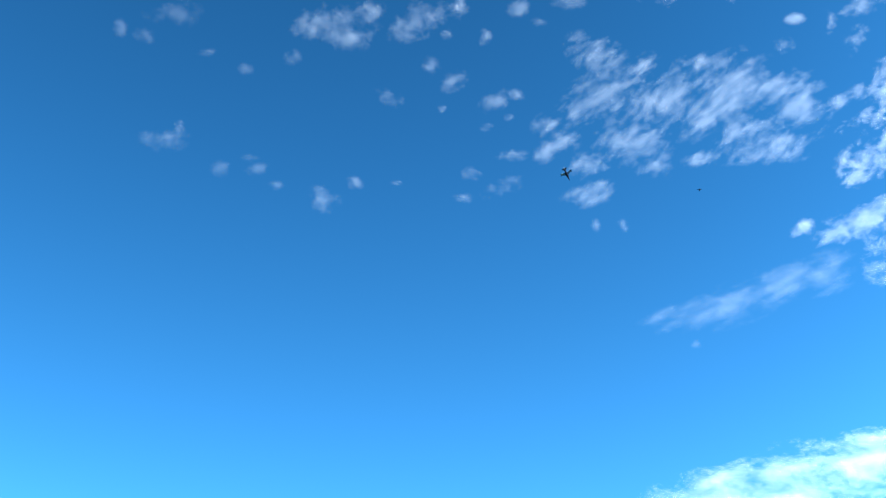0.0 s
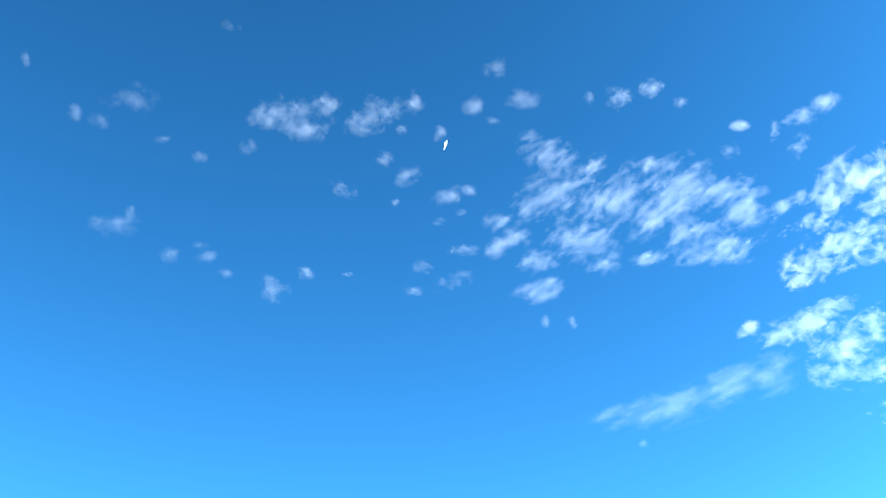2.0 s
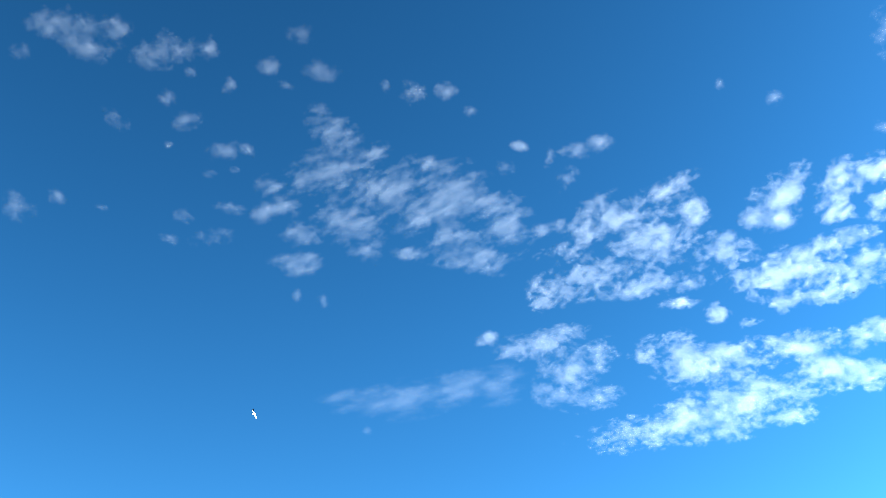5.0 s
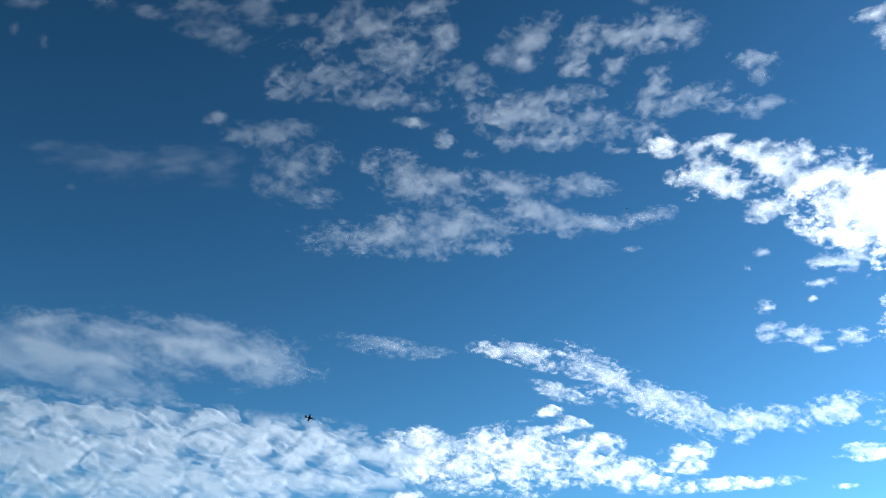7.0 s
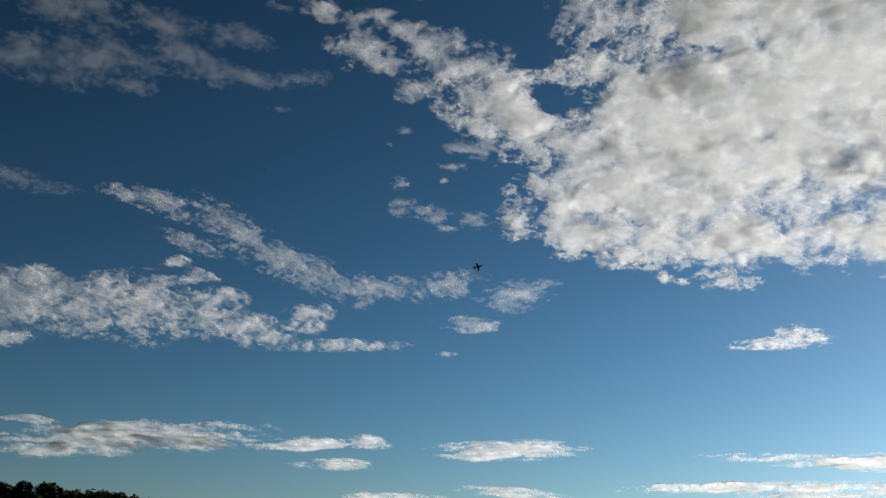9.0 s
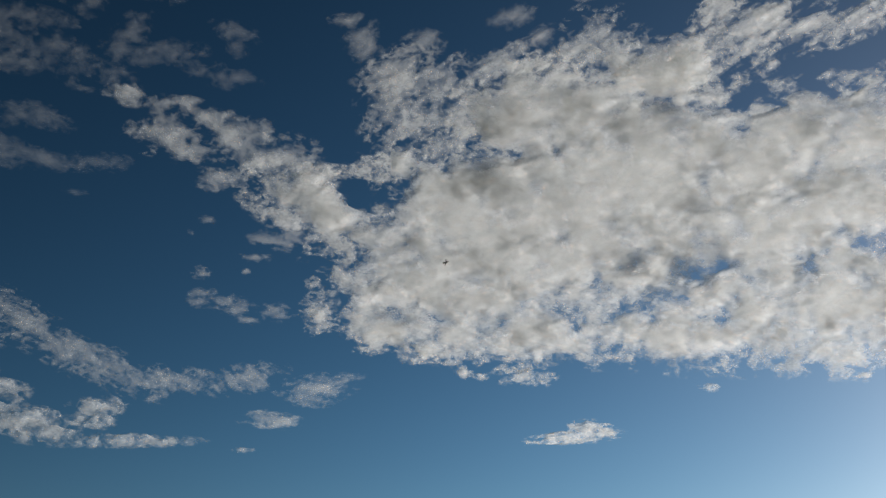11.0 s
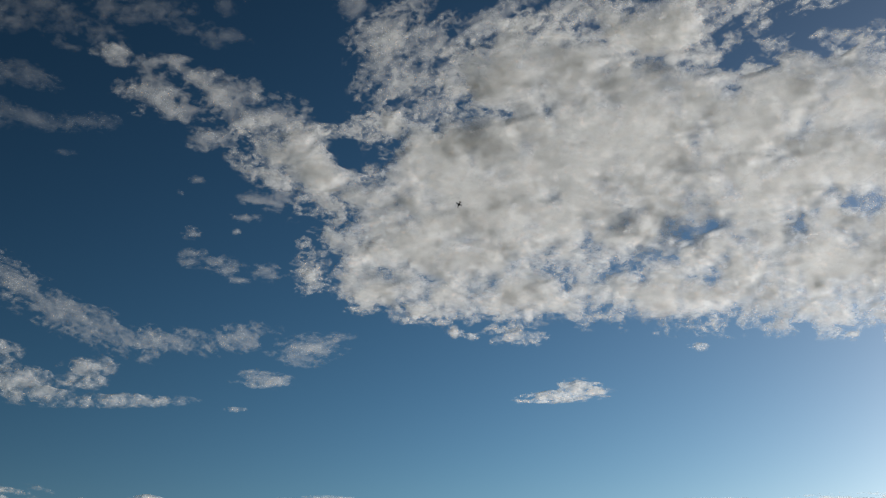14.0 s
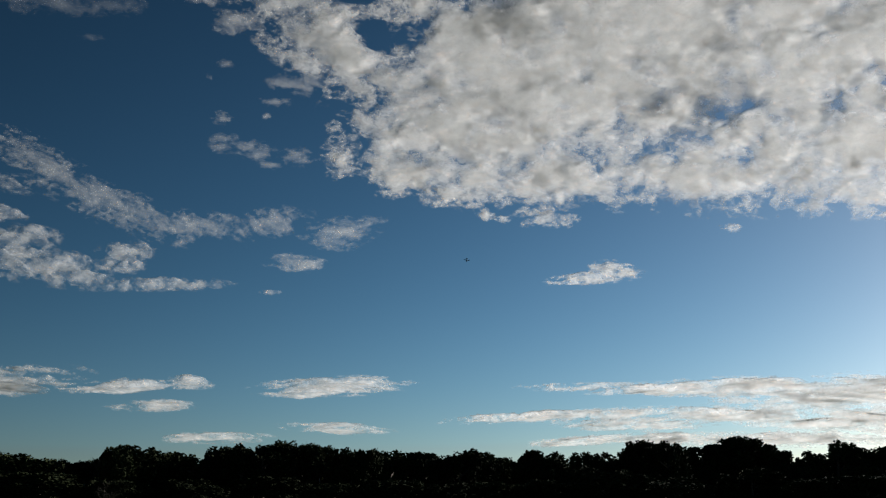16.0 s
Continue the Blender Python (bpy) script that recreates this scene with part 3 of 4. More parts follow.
cloud("long curved feathery white cloud band",
      [(-26.76, 18.92, 2.54, 0.55, -13), (-22.46, 17.90, 2.63, 0.87, -29), (-18.36, 16.09, 2.99, 0.88, -20),
       (-14.36, 15.51, 2.86, 0.60, -1), (-10.07, 15.85, 1.85, 0.64, 13), (-14.78, 14.62, 0.51, 0.32, 4),
       (-24.91, 16.99, 1.52, 0.43, -13), (-28.67, 19.11, 1.46, 0.43, -7), (-20.39, 16.86, 1.87, 0.75, -25)], puff=28, rough=1.3, thick=14, op=0.06, grain=2.2, flat=2.8, lean=-26)
cloud("thin feathery white cloud streak in blue sky",
      [(-5.76, 15.53, 1.96, 0.63, 11), (-6.40, 15.04, 1.27, 0.44, -8)], puff=36, rough=1.0, thick=8, op=0.08, flat=2, lean=10)
cloud("small ragged white cloud puff in blue sky",
      [(-8.49, 13.69, 1.33, 0.41, 2), (-7.50, 13.51, 0.63, 0.25, 2), (-9.94, 11.98, 0.51, 0.13, 3)], puff=28, rough=1.0, thick=9, op=0.12, grain=1.3, flat=2.0, lean=0)
cloud("bank of white cumulus with bright tops",
      [(-30.11, 12.78, 2.44, 1.20, 7), (-28.79, 13.87, 1.75, 0.79, 7), (-26.88, 13.18, 1.84, 1.58, 7),
       (-24.11, 13.18, 1.88, 0.93, 6), (-21.22, 12.62, 2.32, 0.62, 5), (-22.97, 14.14, 1.22, 0.44, 6),
       (-24.36, 15.18, 1.33, 0.28, 7), (-33.50, 14.02, 1.43, 0.53, 9), (-17.81, 13.76, 1.19, 0.41, 5),
       (-16.05, 12.09, 3.00, 0.28, 4), (-33.62, 10.68, 0.92, 0.32, 8), (-25.39, 15.84, 0.78, 0.19, 7),
       (-32.66, 12.44, 1.38, 0.59, 8), (-19.90, 12.17, 1.55, 0.44, 5), (-18.06, 12.95, 0.94, 0.31, 5)], grain=1.8, puff=36, rough=1.45, thick=34, op=0.1, lump=0.7, grey=0.6, flat=1.8, lean=-8)
cloud("broad grey-white cloud bank",
      [(-52.86, 16.03, 6.70, 1.62, 3), (-55.32, 16.50, 3.34, 1.31, 10), (-46.74, 17.72, 4.27, 1.15, -5),
       (-43.22, 17.85, 3.10, 1.29, -9), (-49.35, 15.06, 2.64, 0.78, 8), (-41.79, 16.92, 1.86, 0.62, 6),
       (-55.03, 17.75, 2.51, 0.59, 22), (-58.88, 14.95, 4.24, 1.69, 11), (-50.84, 17.88, 2.33, 0.72, 9),
       (-46.45, 18.84, 2.13, 0.43, -7)], puff=70, rough=1.0, thick=14, op=0.035, grain=0.7, grey=1.0, flat=1.9, lean=-14)
cloud("broad cumulus deck with rounded white tops",
      [(-52.56, 11.93, 8.09, 1.43, 1), (-45.24, 12.55, 7.93, 1.42, -2), (-38.70, 12.89, 4.04, 1.36, -3),
       (-54.16, 10.27, 8.45, 1.69, 7), (-47.89, 10.47, 10.49, 1.16, 2), (-40.39, 11.23, 6.16, 0.78, 5),
       (-34.23, 12.93, 2.81, 1.04, 4), (-59.02, 10.40, 6.55, 2.18, 9), (-54.01, 13.32, 2.80, 0.74, -2),
       (-50.79, 13.21, 2.00, 0.76, 8), (-47.84, 13.45, 1.76, 0.77, 7), (-45.15, 13.92, 1.80, 0.66, 7),
       (-42.26, 13.48, 1.83, 0.67, 6), (-39.42, 13.59, 1.55, 0.55, 5), (-33.03, 14.08, 1.25, 0.43, 4)], grain=0.64, puff=58, rough=0.85, thick=26, op=0.055, lump=1.7, grey=0.9, flat=1.8, lean=-8)
cloud("thin feathery white cloud streak in blue sky",
      [(-35.07, 18.95, 2.92, 0.44, -4), (-29.36, 19.19, 0.95, 0.25, -8)], puff=40, rough=0.9, thick=7, op=0.03, flat=2.2, lean=-10)
cloud("flat low grey-white cloud bank",
      [(-26.81, 6.32, 5.60, 0.59, 7), (-23.86, 6.32, 2.54, 0.42, 4), (-29.84, 5.48, 3.10, 0.43, 5),
       (-31.70, 6.67, 1.38, 0.20, -3), (-27.46, 6.77, 1.73, 0.30, 5)], puff=36, rough=1.35, thick=30, op=0.32, grey=1.8, grain=0.9, flat=5.0, lean=0)
cloud("flat low white cloud fragments",
      [(-17.47, 6.56, 2.63, 0.27, 4), (-14.05, 6.89, 1.06, 0.28, -7), (-15.83, 5.59, 1.86, 0.24, 3)], puff=36, rough=1.35, thick=30, op=0.32, grey=0.7, grain=0.9, flat=5.0, lean=0)
cloud("flat low white cloud with bright top",
      [(-6.01, 6.84, 3.35, 0.40, 2), (-7.41, 6.60, 2.18, 0.31, 2), (-4.92, 7.10, 1.55, 0.24, 2)], puff=36, rough=1.35, thick=30, op=0.32, grey=0.7, grain=0.9, flat=5.0, lean=0)
cloud("small bright lens-shaped white cloud",
      [(8.88, 12.86, 2.04, 0.27, 2), (9.61, 13.23, 1.01, 0.42, -2), (7.60, 12.65, 1.38, 0.15, 3),
       (10.34, 12.97, 0.89, 0.21, -2)], puff=28, rough=1.15, thick=26, op=0.3, grain=1.6, grey=0.4, flat=3.2, lean=4)
cloud("long flat low cloud bank lit warm white",
      [(14.81, 6.48, 7.65, 0.30, -2), (21.09, 5.82, 4.53, 0.58, -2), (6.80, 5.23, 5.67, 0.22, 2),
       (15.90, 5.10, 6.19, 0.33, -2), (10.18, 4.70, 3.01, 0.27, -1), (18.39, 3.77, 5.19, 0.32, -1),
       (24.22, 4.55, 3.81, 0.74, -2), (7.99, 3.87, 2.45, 0.21, 3), (16.89, 6.72, 3.41, 0.30, -2),
       (12.26, 3.88, 3.25, 0.27, -1), (24.38, 6.11, 4.55, 0.69, -3), (20.14, 4.54, 3.26, 0.23, -2)], puff=38, rough=1.15, thick=30, op=0.5, lump=0.5, grey=0.8, grain=0.7, flat=6.0, lean=0)
cloud("thin flat low white cloud streak",
      [(-12.50, 3.97, 2.47, 0.24, 1), (-5.78, 4.50, 2.56, 0.22, -3)], puff=36, rough=1.35, thick=30, op=0.32, grey=0.7, grain=0.9, flat=5.0, lean=0)


# ---- trees ----
def limb(bm, a, b, ra, rb, sides=6):
    a, b = Vector(a), Vector(b)
    q = (b - a).to_track_quat("Z", "Y")
    rings = []
    for p, r in ((a, ra), ((a + b) / 2 + Vector((random.uniform(-1, 1), random.uniform(-1, 1), 0)) * ra * 0.6, (ra + rb) / 2), (b, rb)):
        rings.append([bm.verts.new(p + q @ Vector((r * math.cos(t), r * math.sin(t), 0))) for t in np.linspace(0, 2 * math.pi, sides, endpoint=False)])
    for x, y in zip(rings, rings[1:]):
        for i in range(sides):
            bm.faces.new((x[i], x[(i + 1) % sides], y[(i + 1) % sides], y[i]))


def make_tree(seed, airy):
    """A tree of height 1 and crown half-width 0.4: trunk with limbs, and a crown of leaf clumps."""
    rnd = random.Random(seed)
    bm = bmesh.new()
    limb(bm, (0, 0, -0.03), (0.01, 0, 0.4), 0.026, 0.018, 8)
    limb(bm, (0.01, 0, 0.4), (0.0, 0.01, 0.82), 0.018, 0.005)
    ends = []
    for i in range(11):
        a, h = i * 2.4 + rnd.uniform(-0.4, 0.4), rnd.uniform(0.22, 0.7)
        r = rnd.uniform(0.17, 0.33) * (1.15 - 0.5 * h)
        e = (r * math.cos(a), r * math.sin(a), h + rnd.uniform(0.1, 0.24))
        limb(bm, (0, 0, h), e, 0.011, 0.004, 5)
        ends.append(e)
    root = new("tree")
    part("trunk", bm, BARK, root)
    # clumps: small bunches of leaves over a lumpy crown
    centres = list(ends)
    belly, lean = rnd.uniform(0.38, 0.62), rnd.uniform(0, 6.28)
    for i in range(76):
        z = rnd.uniform(0.04, 0.93)
        wide = 0.42 * math.sqrt(max(0.03, 1 - ((z - belly) / (belly if z < belly else 1 - belly)) ** 2)) * rnd.uniform(0.6, 1.2)
        a = rnd.uniform(0, 2 * math.pi)
        wide *= 1 + 0.25 * math.cos(a - lean)
        k = math.sqrt(rnd.uniform(0.25, 1))
        centres.append((wide * k * math.cos(a), wide * k * math.sin(a), z))
    vs, fs = [], []
    per = 110 if airy else 170
    sprays = [(x * 1.06, y * 1.06, z + 0.07) for x, y, z in rnd.sample(centres, 34)]  # shoots that stand out of the crown
    for j, (cx, cy, cz) in enumerate(centres + sprays):
        rad = rnd.uniform(0.045, 0.105) if j < len(centres) else rnd.uniform(0.03, 0.07)
        for _ in range(per if j < len(centres) else 50):
            v = Vector((rnd.gauss(0, 1), rnd.gauss(0, 1), rnd.gauss(0, 0.8))).normalized() * rad * rnd.uniform(0.3, 1.05) ** 0.5
            p = Vector((cx, cy, min(cz, 0.94))) + v
            n = Vector((rnd.gauss(0, 1), rnd.gauss(0, 1), rnd.gauss(0.5, 1))).normalized()
            t = n.orthogonal().normalized()
            t.rotate(Matrix.Rotation(rnd.uniform(0, 6.28), 3, n))
            s = n.cross(t)
            a, b = rnd.uniform(0.014, 0.03), rnd.uniform(0.009, 0.018)
            k = len(vs)
            vs += [p - t * a, p + s * b + n * 0.003, p + t * a, p - s * b + n * 0.003]
            fs.append((k, k + 1, k + 2, k + 3))
    me = bpy.data.meshes.new("crown")
    me.from_pydata([v[:] for v in vs], [], fs)
    me.materials.append(LEAF)
    crown = new("crown", me)
    crown.parent = root
    return root


WEST_ROW = [(-33.6, 172, 12.5, 5.0), (-31.4, 175, 13.1, 4.6), (-29.6, 180, 12.6, 4.2), (-27.8, 172, 11.6, 4.6), (-25.8, 180, 11.5, 5.0),
    (-24.2, 170, 11.0, 4.7), (-22.8, 165, 10.0, 5.1), (-21.2, 176, 9.7, 2.0), (-20.5, 168, 9.9, 2.2),
    (-18.7, 172, 9.4, 4.3), (-17.6, 160, 10.8, 2.6), (-16.7, 170, 12.0, 4.5), (-15.1, 178, 11.7, 4.0),
    (-13.5, 176, 11.7, 4.4), (-11.7, 182, 12.5, 4.1), (-11.0, 168, 12.0, 2.4), (-9.9, 172, 12.9, 5.0),
    (-8.5, 180, 13.6, 4.0), (-6.8, 174, 12.5, 3.5), (-5.1, 165, 11.8, 3.1), (-4.2, 160, 11.2, 2.3),
    (-2.9, 180, 11.9, 4.8), (-1.2, 176, 12.1, 3.7)]
EAST_ROW = [(1.0, 170, 11.9, 4.5), (2.5, 182, 12.5, 4.1), (3.8, 190, 11.5, 3.8), (5.3, 160, 11.1, 4.0),
    (7.7, 172, 11.3, 2.7), (9.8, 176, 12.1, 4.4), (11.7, 170, 13.1, 4.4), (12.3, 150, 11.5, 2.6),
    (14.0, 168, 12.7, 5.1), (15.8, 174, 13.4, 5.0), (17.1, 180, 12.6, 3.4), (17.9, 178, 11.5, 3.4),
    (19.0, 188, 10.1, 2.2), (19.3, 185, 9.6, 4.1), (20.9, 165, 11.7, 3.9), (22.9, 168, 11.3, 4.5),
    (25.1, 170, 11.4, 5.7), (27.4, 176, 11.4, 5.9), (29.6, 170, 10.9, 5.7)]
FAR_ROW = [(-32.4, 191, 10.3, 4.0), (-30.2, 192, 10.5, 4.4), (-28.0, 188, 10.5, 3.7), (-25.5, 197, 11.1, 4.6),
    (-23.1, 204, 11.1, 4.2), (-20.4, 196, 9.8, 4.3), (-17.8, 191, 10.9, 5.0), (-15.0, 188, 10.9, 3.9),
    (-12.2, 196, 11.7, 5.0), (-9.3, 197, 13.2, 3.9), (-6.4, 199, 12.1, 4.9), (-3.4, 198, 11.4, 5.2),
    (-0.4, 195, 11.4, 4.6), (2.6, 203, 12.2, 4.2), (5.6, 205, 12.4, 4.0), (8.6, 197, 10.7, 3.7),
    (11.5, 204, 13.8, 5.3), (14.3, 201, 13.4, 4.5), (17.1, 202, 12.5, 4.5), (19.8, 197, 10.0, 4.1),
    (22.4, 189, 10.8, 4.9), (25.0, 202, 11.9, 3.8), (27.4, 205, 11.7, 4.8), (29.6, 198, 11.1, 5.0)]
FRONT_ROW = [(-21.5, 140, 6.5, 4.7), (-18.0, 138, 5.7, 3.5), (-13.4, 136, 5.7, 3.6), (-9.7, 142, 6.3, 4.0),
    (-6.0, 138, 5.5, 3.5), (-2.0, 140, 6.1, 4.1), (0.2, 134, 5.4, 3.0), (2.7, 140, 5.9, 3.9),
    (6.2, 138, 6.2, 3.5), (7.5, 152, 8.2, 3.4), (8.9, 140, 7.3, 3.7), (12.7, 138, 6.1, 4.2), (16.6, 142, 7.2, 4.0),
    (19.6, 138, 5.6, 3.8), (22.1, 140, 6.3, 3.9)]
PATTERNS = [make_tree(k, k % 3 == 2) for k in range(9)]


def plant(rows, label, group, seed):
    rnd = random.Random(seed)
    for i, (az, dist, high, half) in enumerate(rows):
        a = radians(az)
        src = PATTERNS[rnd.randrange(9)]
        t = copy_thing(src, pose(dist * math.sin(a), dist * math.cos(a), -0.05, 0, 0, rnd.uniform(0, 360)))
        t.scale = (half * 3.5, half * 3.5, high * rnd.uniform(0.96, 1.03))
        tagged(t, label, "tree", group)


plant(WEST_ROW, "tall leafy tree in dark silhouette", "tree line", 3)
plant(EAST_ROW, "tall leafy tree in dark silhouette", "tree line", 8)
plant(FAR_ROW, "leafy tree behind the tree line", "tree line", 11)
plant(FRONT_ROW, "lower leafy tree before the tree line", "front trees", 5)


def bare_tree(az, dist, high, seed):
    """A dead tree: a forked trunk and thin leafless branches."""
    rnd = random.Random(seed)
    root = new("bare_tree")
    root.matrix_world = pose(dist * math.sin(radians(az)), dist * math.cos(radians(az)), -0.05)
    bm = bmesh.new()
    limb(bm, (0, 0, 0), (0.1, 0, high * 0.5), 0.09, 0.06, 8)
    part("trunk", bm, DEADWOOD, root)

    def fork(bm, start, way, length, thick, level):
        end = start + way * length
        limb(bm, start[:], end[:], thick, thick * 0.6, 5)
        if level:
            for _ in range(3):
                turn = Vector((rnd.gauss(0, 0.45), rnd.gauss(0, 0.45), rnd.gauss(0.1, 0.25)))
                fork(bm, end, (way + turn).normalized(), length * rnd.uniform(0.5, 0.8), thick * 0.6, level - 1)
    for i in range(4):
        bm = bmesh.new()
        a = i * 1.6 + rnd.uniform(-0.4, 0.4)
        fork(bm, Vector((0.1, 0, high * (0.36 + 0.045 * i))), Vector((0.45 * math.cos(a), 0.45 * math.sin(a), 1)).normalized(), high * 0.19, 0.035, 3)
        part("branch", bm, DEADWOOD, root)
    tagged(root, "bare dead tree with thin leafless branches", "tree", "tree line")


bare_tree(-18.3, 158, 10.5, 3)
bare_tree(-18.0, 120, 5.2, 9)
for p in PATTERNS:
    for o in [*p.children_recursive, p]:
        bpy.data.objects.remove(o)


# ---- model jet ----
def hull(bm, stations, sides=14):
    """A lofted body: stations of (x, half-width, half-height, z)."""
    rings = [[bm.verts.new((x, w * math.cos(t), z + h * math.sin(t))) for t in np.linspace(0, 2 * math.pi, sides, endpoint=False)] for x, w, h, z in stations]
    for a, b in zip(rings, rings[1:]):
        for i in range(sides):
            bm.faces.new((a[i], a[(i + 1) % sides], b[(i + 1) % sides], b[i]))
    bm.faces.new(rings[0])
    bm.faces.new(rings[-1])


def blade(bm, root_le, root_te, tip_le, tip_te, thick):
    """A tapered, thin aerofoil between a root and a tip chord."""
    up = (Vector(root_te) - Vector(root_le)).cross(Vector(tip_le) - Vector(root_le)).normalized()
    rings = []
    for le, te, k in ((root_le, root_te, 1.0), (tip_le, tip_te, 0.45)):
        le, te = Vector(le), Vector(te)
        pts = [le, le.lerp(te, 0.3) + up * thick * k, te, le.lerp(te, 0.3) - up * thick * k]
        rings.append([bm.verts.new(p) for p in pts])
    for i in range(4):
        bm.faces.new((rings[0][i], rings[0][(i + 1) % 4], rings[1][(i + 1) % 4], rings[1][i]))
    bm.faces.new(rings[0])
    bm.faces.new(rings[1])


def model_jet():
    root = new("model_jet")
    bm = bmesh.new()
    hull(bm, [(0.78, 0.004, 0.004, -0.01), (0.7, 0.025, 0.025, -0.008), (0.55, 0.05, 0.055, 0), (0.35, 0.075, 0.085, 0.005), (0.1, 0.095, 0.09, 0),
              (-0.2, 0.095, 0.085, 0), (-0.5, 0.075, 0.075, 0.005), (-0.7, 0.055, 0.058, 0.01)])
    part("fuselage", bm, WHITE, root, "white upper body")
    # black reaches up the sides to paint in their backlit shade; spine stays white
    bm = bmesh.new()
    hull(bm, [(0.77, 0.006, 0.005, -0.012), (0.7, 0.028, 0.024, -0.012), (0.55, 0.053, 0.053, -0.006), (0.35, 0.079, 0.082, -0.004), (0.1, 0.1, 0.087, -0.009),
              (-0.2, 0.1, 0.082, -0.009), (-0.5, 0.08, 0.073, -0.004), (-0.69, 0.058, 0.057, 0.003)])
    part("belly", bm, DARK, root, "black belly, with backlit shade painted up the sides")
    bm = bmesh.new()
    hull(bm, [(0.5, 0.008, 0.006, 0.05), (0.42, 0.035, 0.035, 0.07), (0.28, 0.042, 0.05, 0.08), (0.1, 0.03, 0.03, 0.085), (0.0, 0.006, 0.006, 0.088)], 10)
    part("canopy", bm, GLASS, root, "smoked canopy")
    bm = bmesh.new()
    hull(bm, [(-0.69, 0.05, 0.05, 0.01), (-0.78, 0.042, 0.042, 0.01)], 14)
    part("nozzle", bm, METAL, root, "burnt metal exhaust nozzle")
    for s in (1, -1):
        bm = bmesh.new()
        blade(bm, (0.12, 0.07 * s, -0.01), (-0.24, 0.07 * s, -0.01), (-0.14, 0.6 * s, -0.01), (-0.29, 0.6 * s, -0.01), 0.014)
        wing = part("wing", bm, WHITE, root, smooth=False)
        bm = bmesh.new()
        blade(bm, (0.11, 0.07 * s, -0.026), (-0.23, 0.07 * s, -0.026), (-0.145, 0.595 * s, -0.021), (-0.285, 0.595 * s, -0.021), 0.008)
        part("underside", bm, UNDERSIDE, wing, "dull blue wing underside", smooth=False)
        bm = bmesh.new()
        hull(bm, [(0.02, 0.006, 0.006, -0.01), (-0.08, 0.028, 0.026, -0.01), (-0.26, 0.028, 0.026, -0.01), (-0.36, 0.008, 0.008, -0.01)], 8)
        bmesh.ops.translate(bm, verts=bm.verts, vec=(0, 0.605 * s, 0))
        part("wing_tip_tank", bm, DARK, wing, "black tip tank")
        bm = bmesh.new()
        blade(bm, (-0.48, 0.055 * s, 0.01), (-0.72, 0.055 * s, 0.01), (-0.66, 0.27 * s, 0.01), (-0.78, 0.27 * s, 0.01), 0.009)
        part("tailplane", bm, DARK, root, "black tailplane", smooth=False)
        bm = bmesh.new()
        hull(bm, [(0.3, 0.03, 0.045, -0.01), (0.1, 0.035, 0.05, -0.01), (-0.2, 0.02, 0.03, -0.005)], 10)
        bmesh.ops.translate(bm, verts=bm.verts, vec=(0, 0.095 * s, 0))
        part("air_intake", bm, DARK, root, "dark air intake")
    bm = bmesh.new()
    blade(bm, (-0.4, 0, 0.06), (-0.72, 0, 0.05), (-0.66, 0, 0.32), (-0.78, 0, 0.32), 0.01)
    part("tail_fin", bm, DARK, root, "black tail fin", smooth=False)
    return tagged(root, "small model jet, white above and black underneath, flying aerobatics", "model aircraft")


def bird():
    root = new("bird")
    bm = bmesh.new()
    hull(bm, [(0.2, 0.005, 0.005, 0), (0.14, 0.03, 0.03, 0), (0.05, 0.05, 0.05, 0), (-0.1, 0.04, 0.035, 0), (-0.25, 0.05, 0.008, 0)], 8)
    part("body", bm, FEATHER, root)
    for s in (1, -1):
        bm = bmesh.new()
        blade(bm, (0.09, 0.03 * s, 0.02), (-0.07, 0.03 * s, 0.02), (-0.02, 0.3 * s, 0.1), (-0.08, 0.3 * s, 0.1), 0.008)
        part("wing", bm, FEATHER, root, smooth=False)
    return tagged(root, "small dark bird gliding across the sky", "bird")


jet = model_jet()
far_bird = bird()
other_bird = bird()


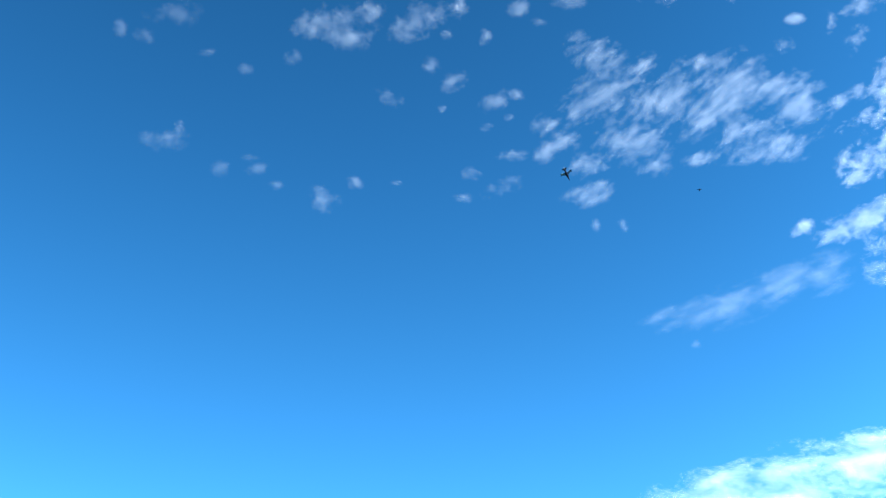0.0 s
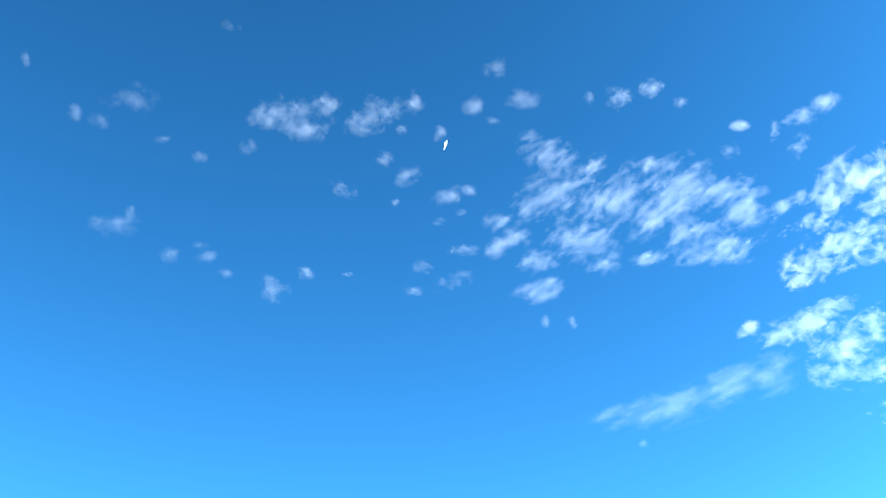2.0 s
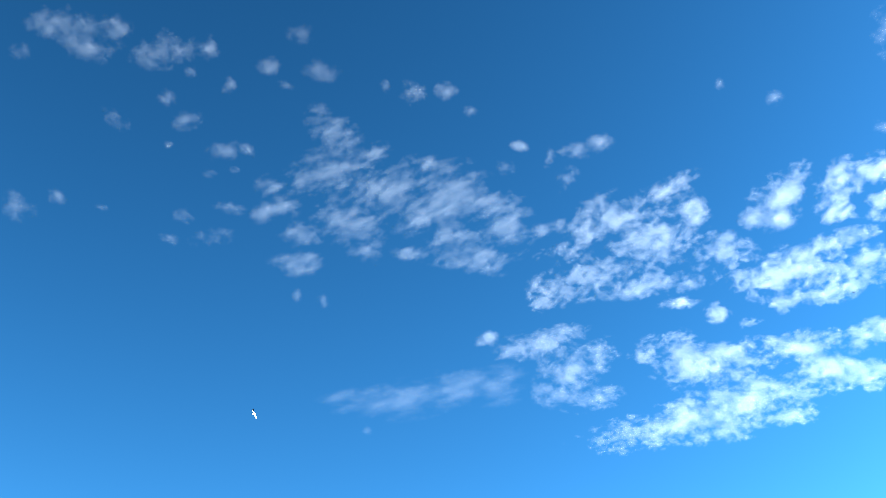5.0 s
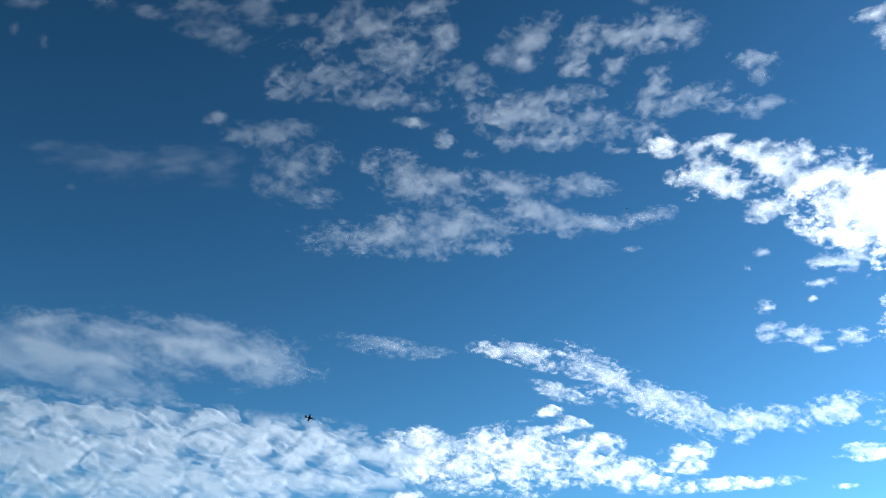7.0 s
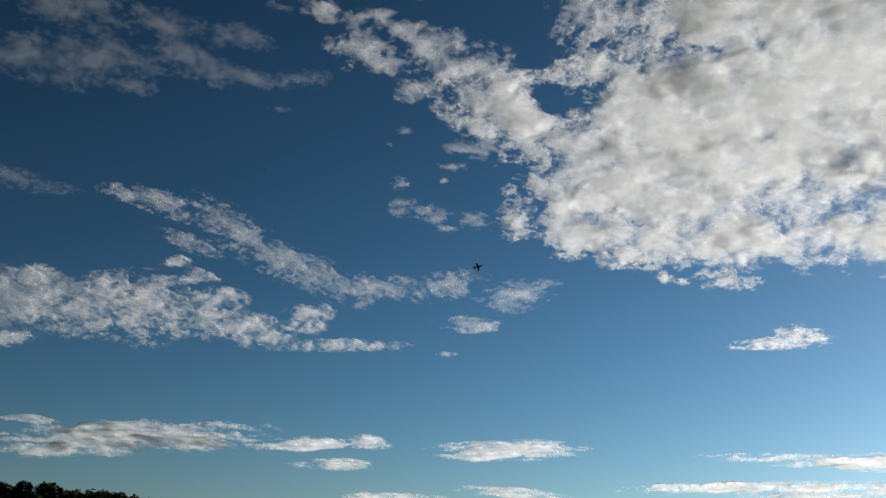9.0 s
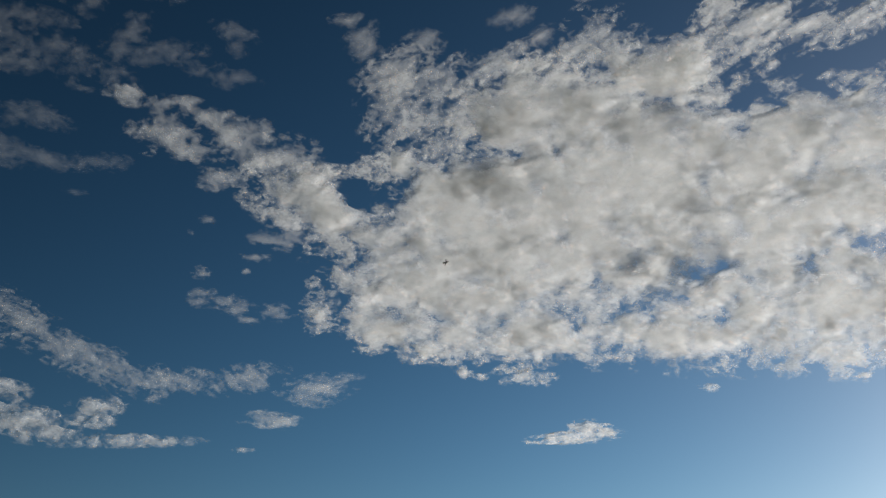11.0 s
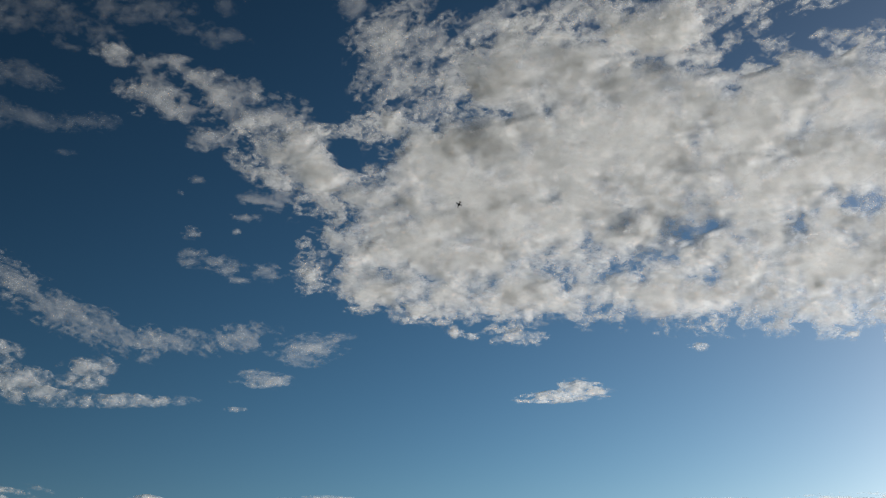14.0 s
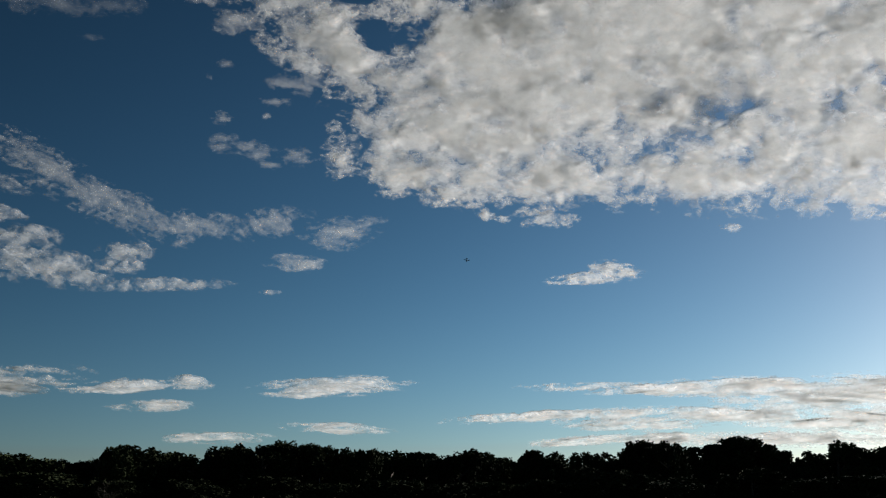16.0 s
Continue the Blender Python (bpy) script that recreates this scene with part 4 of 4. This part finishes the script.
def motions():
    walk(jet, [
        (0, pose(-80.49, 43.50, 66.20, -20.3, 37.8, 127.3)),
        (0.025, pose(-80.32, 43.28, 66.56, 25.7, 48.5, -174.9)),
        (0.05, pose(-80.14, 43.05, 66.91, 61.3, 27.4, -127.0)),
        (0.075, pose(-79.97, 42.83, 67.27, 71.1, -6.0, -99.8)),
        (0.1, pose(-79.80, 42.61, 67.62, 63.9, -40.0, -71.6)),
        (0.3, pose(-78.40, 41.04, 70.25, 133.1, -40.6, -71.4)),
        (0.5, pose(-81.18, 41.89, 76.29, 167.5, -41.3, -71.3)),
        (0.75, pose(-84.29, 42.37, 82.03, 68.9, -50.8, -15.9)),
        (1, pose(-87.40, 42.85, 87.77, 2.9, -14.3, -0.1)),
        (1.5, pose(-94.43, 42.94, 95.62, 31.1, -10.9, -20.3)),
        (1.575, pose(-95.80, 43.27, 97.06, 3.3, 17.0, -6.2)),
        (1.65, pose(-97.17, 43.60, 98.51, -25.9, 48.2, -7.2)),
        (1.725, pose(-98.55, 43.94, 99.96, -96.6, 69.3, -54.9)),
        (1.8, pose(-99.92, 44.27, 101.40, -171.5, 49.9, -106.9)),
        (2, pose(-101.43, 44.29, 102.85, 129.0, 53.5, -170.7)),
        (2.5, pose(-102.55, 44.47, 101.63, 130.0, 48.3, -154.2)),
        (2.6, pose(-103.13, 44.60, 100.96, 70.2, 41.0, 169.5)),
        (2.7, pose(-103.71, 44.73, 100.28, 30.1, 16.9, 156.8)),
        (2.8, pose(-104.29, 44.87, 99.61, 4.9, 10.5, 156.6)),
        (2.9, pose(-104.87, 45.00, 98.93, -9.5, 10.9, 162.4)),
        (3, pose(-105.45, 45.13, 98.26, -17.2, 17.7, 165.6)),
        (3.1, pose(-104.75, 44.64, 96.15, -34.7, 23.4, 169.0)),
        (3.125, pose(-103.86, 44.25, 94.97, 1.2, 28.1, 157.5)),
        (3.15, pose(-102.97, 43.86, 93.80, 38.5, 38.1, 150.9)),
        (3.175, pose(-102.07, 43.46, 92.62, 81.5, 49.3, 153.9)),
        (3.2, pose(-101.18, 43.07, 91.44, 135.1, 55.1, 169.9)),
        (3.3, pose(-104.78, 44.36, 93.08, 111.0, 56.0, 164.8)),
        (3.4, pose(-110.07, 46.46, 95.57, 108.4, 56.7, 161.5)),
        (3.5, pose(-113.16, 47.68, 96.19, 112.8, 57.4, 158.1)),
        (3.7, pose(-115.01, 48.45, 93.53, 113.1, 53.6, 154.7)),
        (4.2, pose(-119.00, 51.11, 84.92, 93.7, 55.3, 134.8)),
        (4.7, pose(-118.81, 57.45, 72.91, 72.1, 52.9, 109.9)),
        (5.2, pose(-114.80, 66.52, 60.08, 53.9, 43.7, 84.8)),
        (5.5, pose(-111.70, 70.82, 54.08, 1.1, 38.9, 87.7)),
        (5.8, pose(-108.60, 75.13, 48.08, -49.5, 37.6, 94.3)),
        (6, pose(-102.51, 77.11, 43.66, -57.1, 14.8, 72.0)),
        (6.2, pose(-99.63, 81.73, 41.85, -67.0, 4.4, 58.5)),
        (6.5, pose(-96.28, 91.26, 39.61, -23.8, 9.1, 49.2)),
        (7, pose(-85.71, 104.85, 37.09, -30.1, 9.3, 41.7)),
        (7.5, pose(-71.77, 117.65, 35.84, 9.0, 1.2, 31.7)),
        (8, pose(-54.17, 126.40, 36.99, 14.4, -0.9, 23.0)),
        (8.5, pose(-36.59, 133.82, 40.19, 5.7, -7.7, 13.1)),
        (8.8, pose(-26.63, 137.41, 43.13, -28.0, -13.9, 6.7)),
        (9, pose(-20.26, 140.09, 44.82, -52.1, -18.4, 2.4)),
        (9.2, pose(-14.46, 142.13, 47.31, -64.5, -19.0, 10.6)),
        (9.5, pose(-7.96, 151.68, 51.91, -21.6, -28.0, 44.9)),
        (9.8, pose(-2.62, 160.43, 57.76, -20.5, -42.6, 31.2)),
        (10, pose(0.85, 164.51, 61.26, -34.3, -40.0, 16.1)),
        (10.2, pose(2.88, 168.04, 66.06, -57.6, -19.5, 8.1)),
        (10.8, pose(4.17, 175.85, 73.44, -51.8, -28.7, 27.5)),
        (11.5, pose(6.46, 178.42, 82.48, -18.6, -23.7, 38.4)),
        (12, pose(8.42, 180.02, 88.32, 7.7, -19.5, 33.2)),
        (12.5, pose(9.60, 182.89, 91.45, -13.2, 3.5, 5.7)),
        (13, pose(9.94, 183.69, 89.78, -44.6, -3.7, 6.2)),
        (13.5, pose(9.62, 184.90, 87.24, -40.4, 34.5, 30.4)),
        (14, pose(9.20, 186.61, 83.51, 49.5, 55.7, 137.1)),
        (14.2, pose(8.94, 187.59, 81.27, 72.2, 62.5, 122.6)),
        (14.5, pose(8.82, 189.97, 78.15, 98.3, 67.4, 101.7)),
        (14.8, pose(8.69, 192.72, 73.84, -178.6, 73.8, 147.9)),
        (15, pose(8.61, 193.89, 70.66, -108.0, 70.4, -162.8)),
        (15.5, pose(7.28, 198.97, 61.79, -72.0, 52.0, -127.7)),
        (16, pose(4.91, 203.74, 52.25, -9.2, 43.8, -95.1)),
    ])
    walk(far_bird, [
        (0.0, pose(-80.08, 60.19, 67.67, 10, -10, -20)),
        (0.1, pose(-78.58, 61.44, 68.31, 10, -10, -20)),
        (0.2, pose(-77.00, 62.70, 68.98, 10, -10, -20)),
        (0.3, pose(-75.15, 64.22, 69.64, 10, -10, -20)),
        (0.4, pose(-73.21, 65.92, 70.12, 10, -10, -20)),
        (0.6, pose(-69.13, 69.33, 70.99, 10, -10, -20)),
        (1.0, pose(-61.64, 76.10, 70.95, 10, -10, -20)),
        (1.6, pose(-51.19, 86.14, 67.62, 10, -10, -20)),
        (3.0, pose(-29.92, 102.17, 56.98, 10, -10, -20)),
        (16.0, pose(85.20, 79.86, 29.24, 10, -10, -20)),
    ])
    walk(other_bird, [
        (0.0, pose(-23.83, 146.60, 22.61, 10, -10, 120)),
        (3.0, pose(-29.88, 141.02, 43.08, 10, -10, 120)),
        (5.8, pose(-64.83, 107.23, 84.06, 10, -10, 120)),
        (6.0, pose(-66.66, 106.02, 84.17, 10, -10, 120)),
        (6.5, pose(-64.44, 112.91, 76.43, 10, -10, 120)),
        (7.0, pose(-47.63, 124.71, 70.01, 10, -10, 120)),
        (7.5, pose(-35.69, 132.46, 62.26, 10, -10, 120)),
        (8.0, pose(-26.92, 137.31, 55.65, 10, -10, 120)),
        (8.5, pose(-33.72, 135.36, 56.75, 10, -10, 120)),
        (10.0, pose(-82.31, 114.23, 53.32, 10, -10, 120)),
        (16.0, pose(-110.32, 91.84, 45.12, 10, -10, 120)),
    ])


motions()
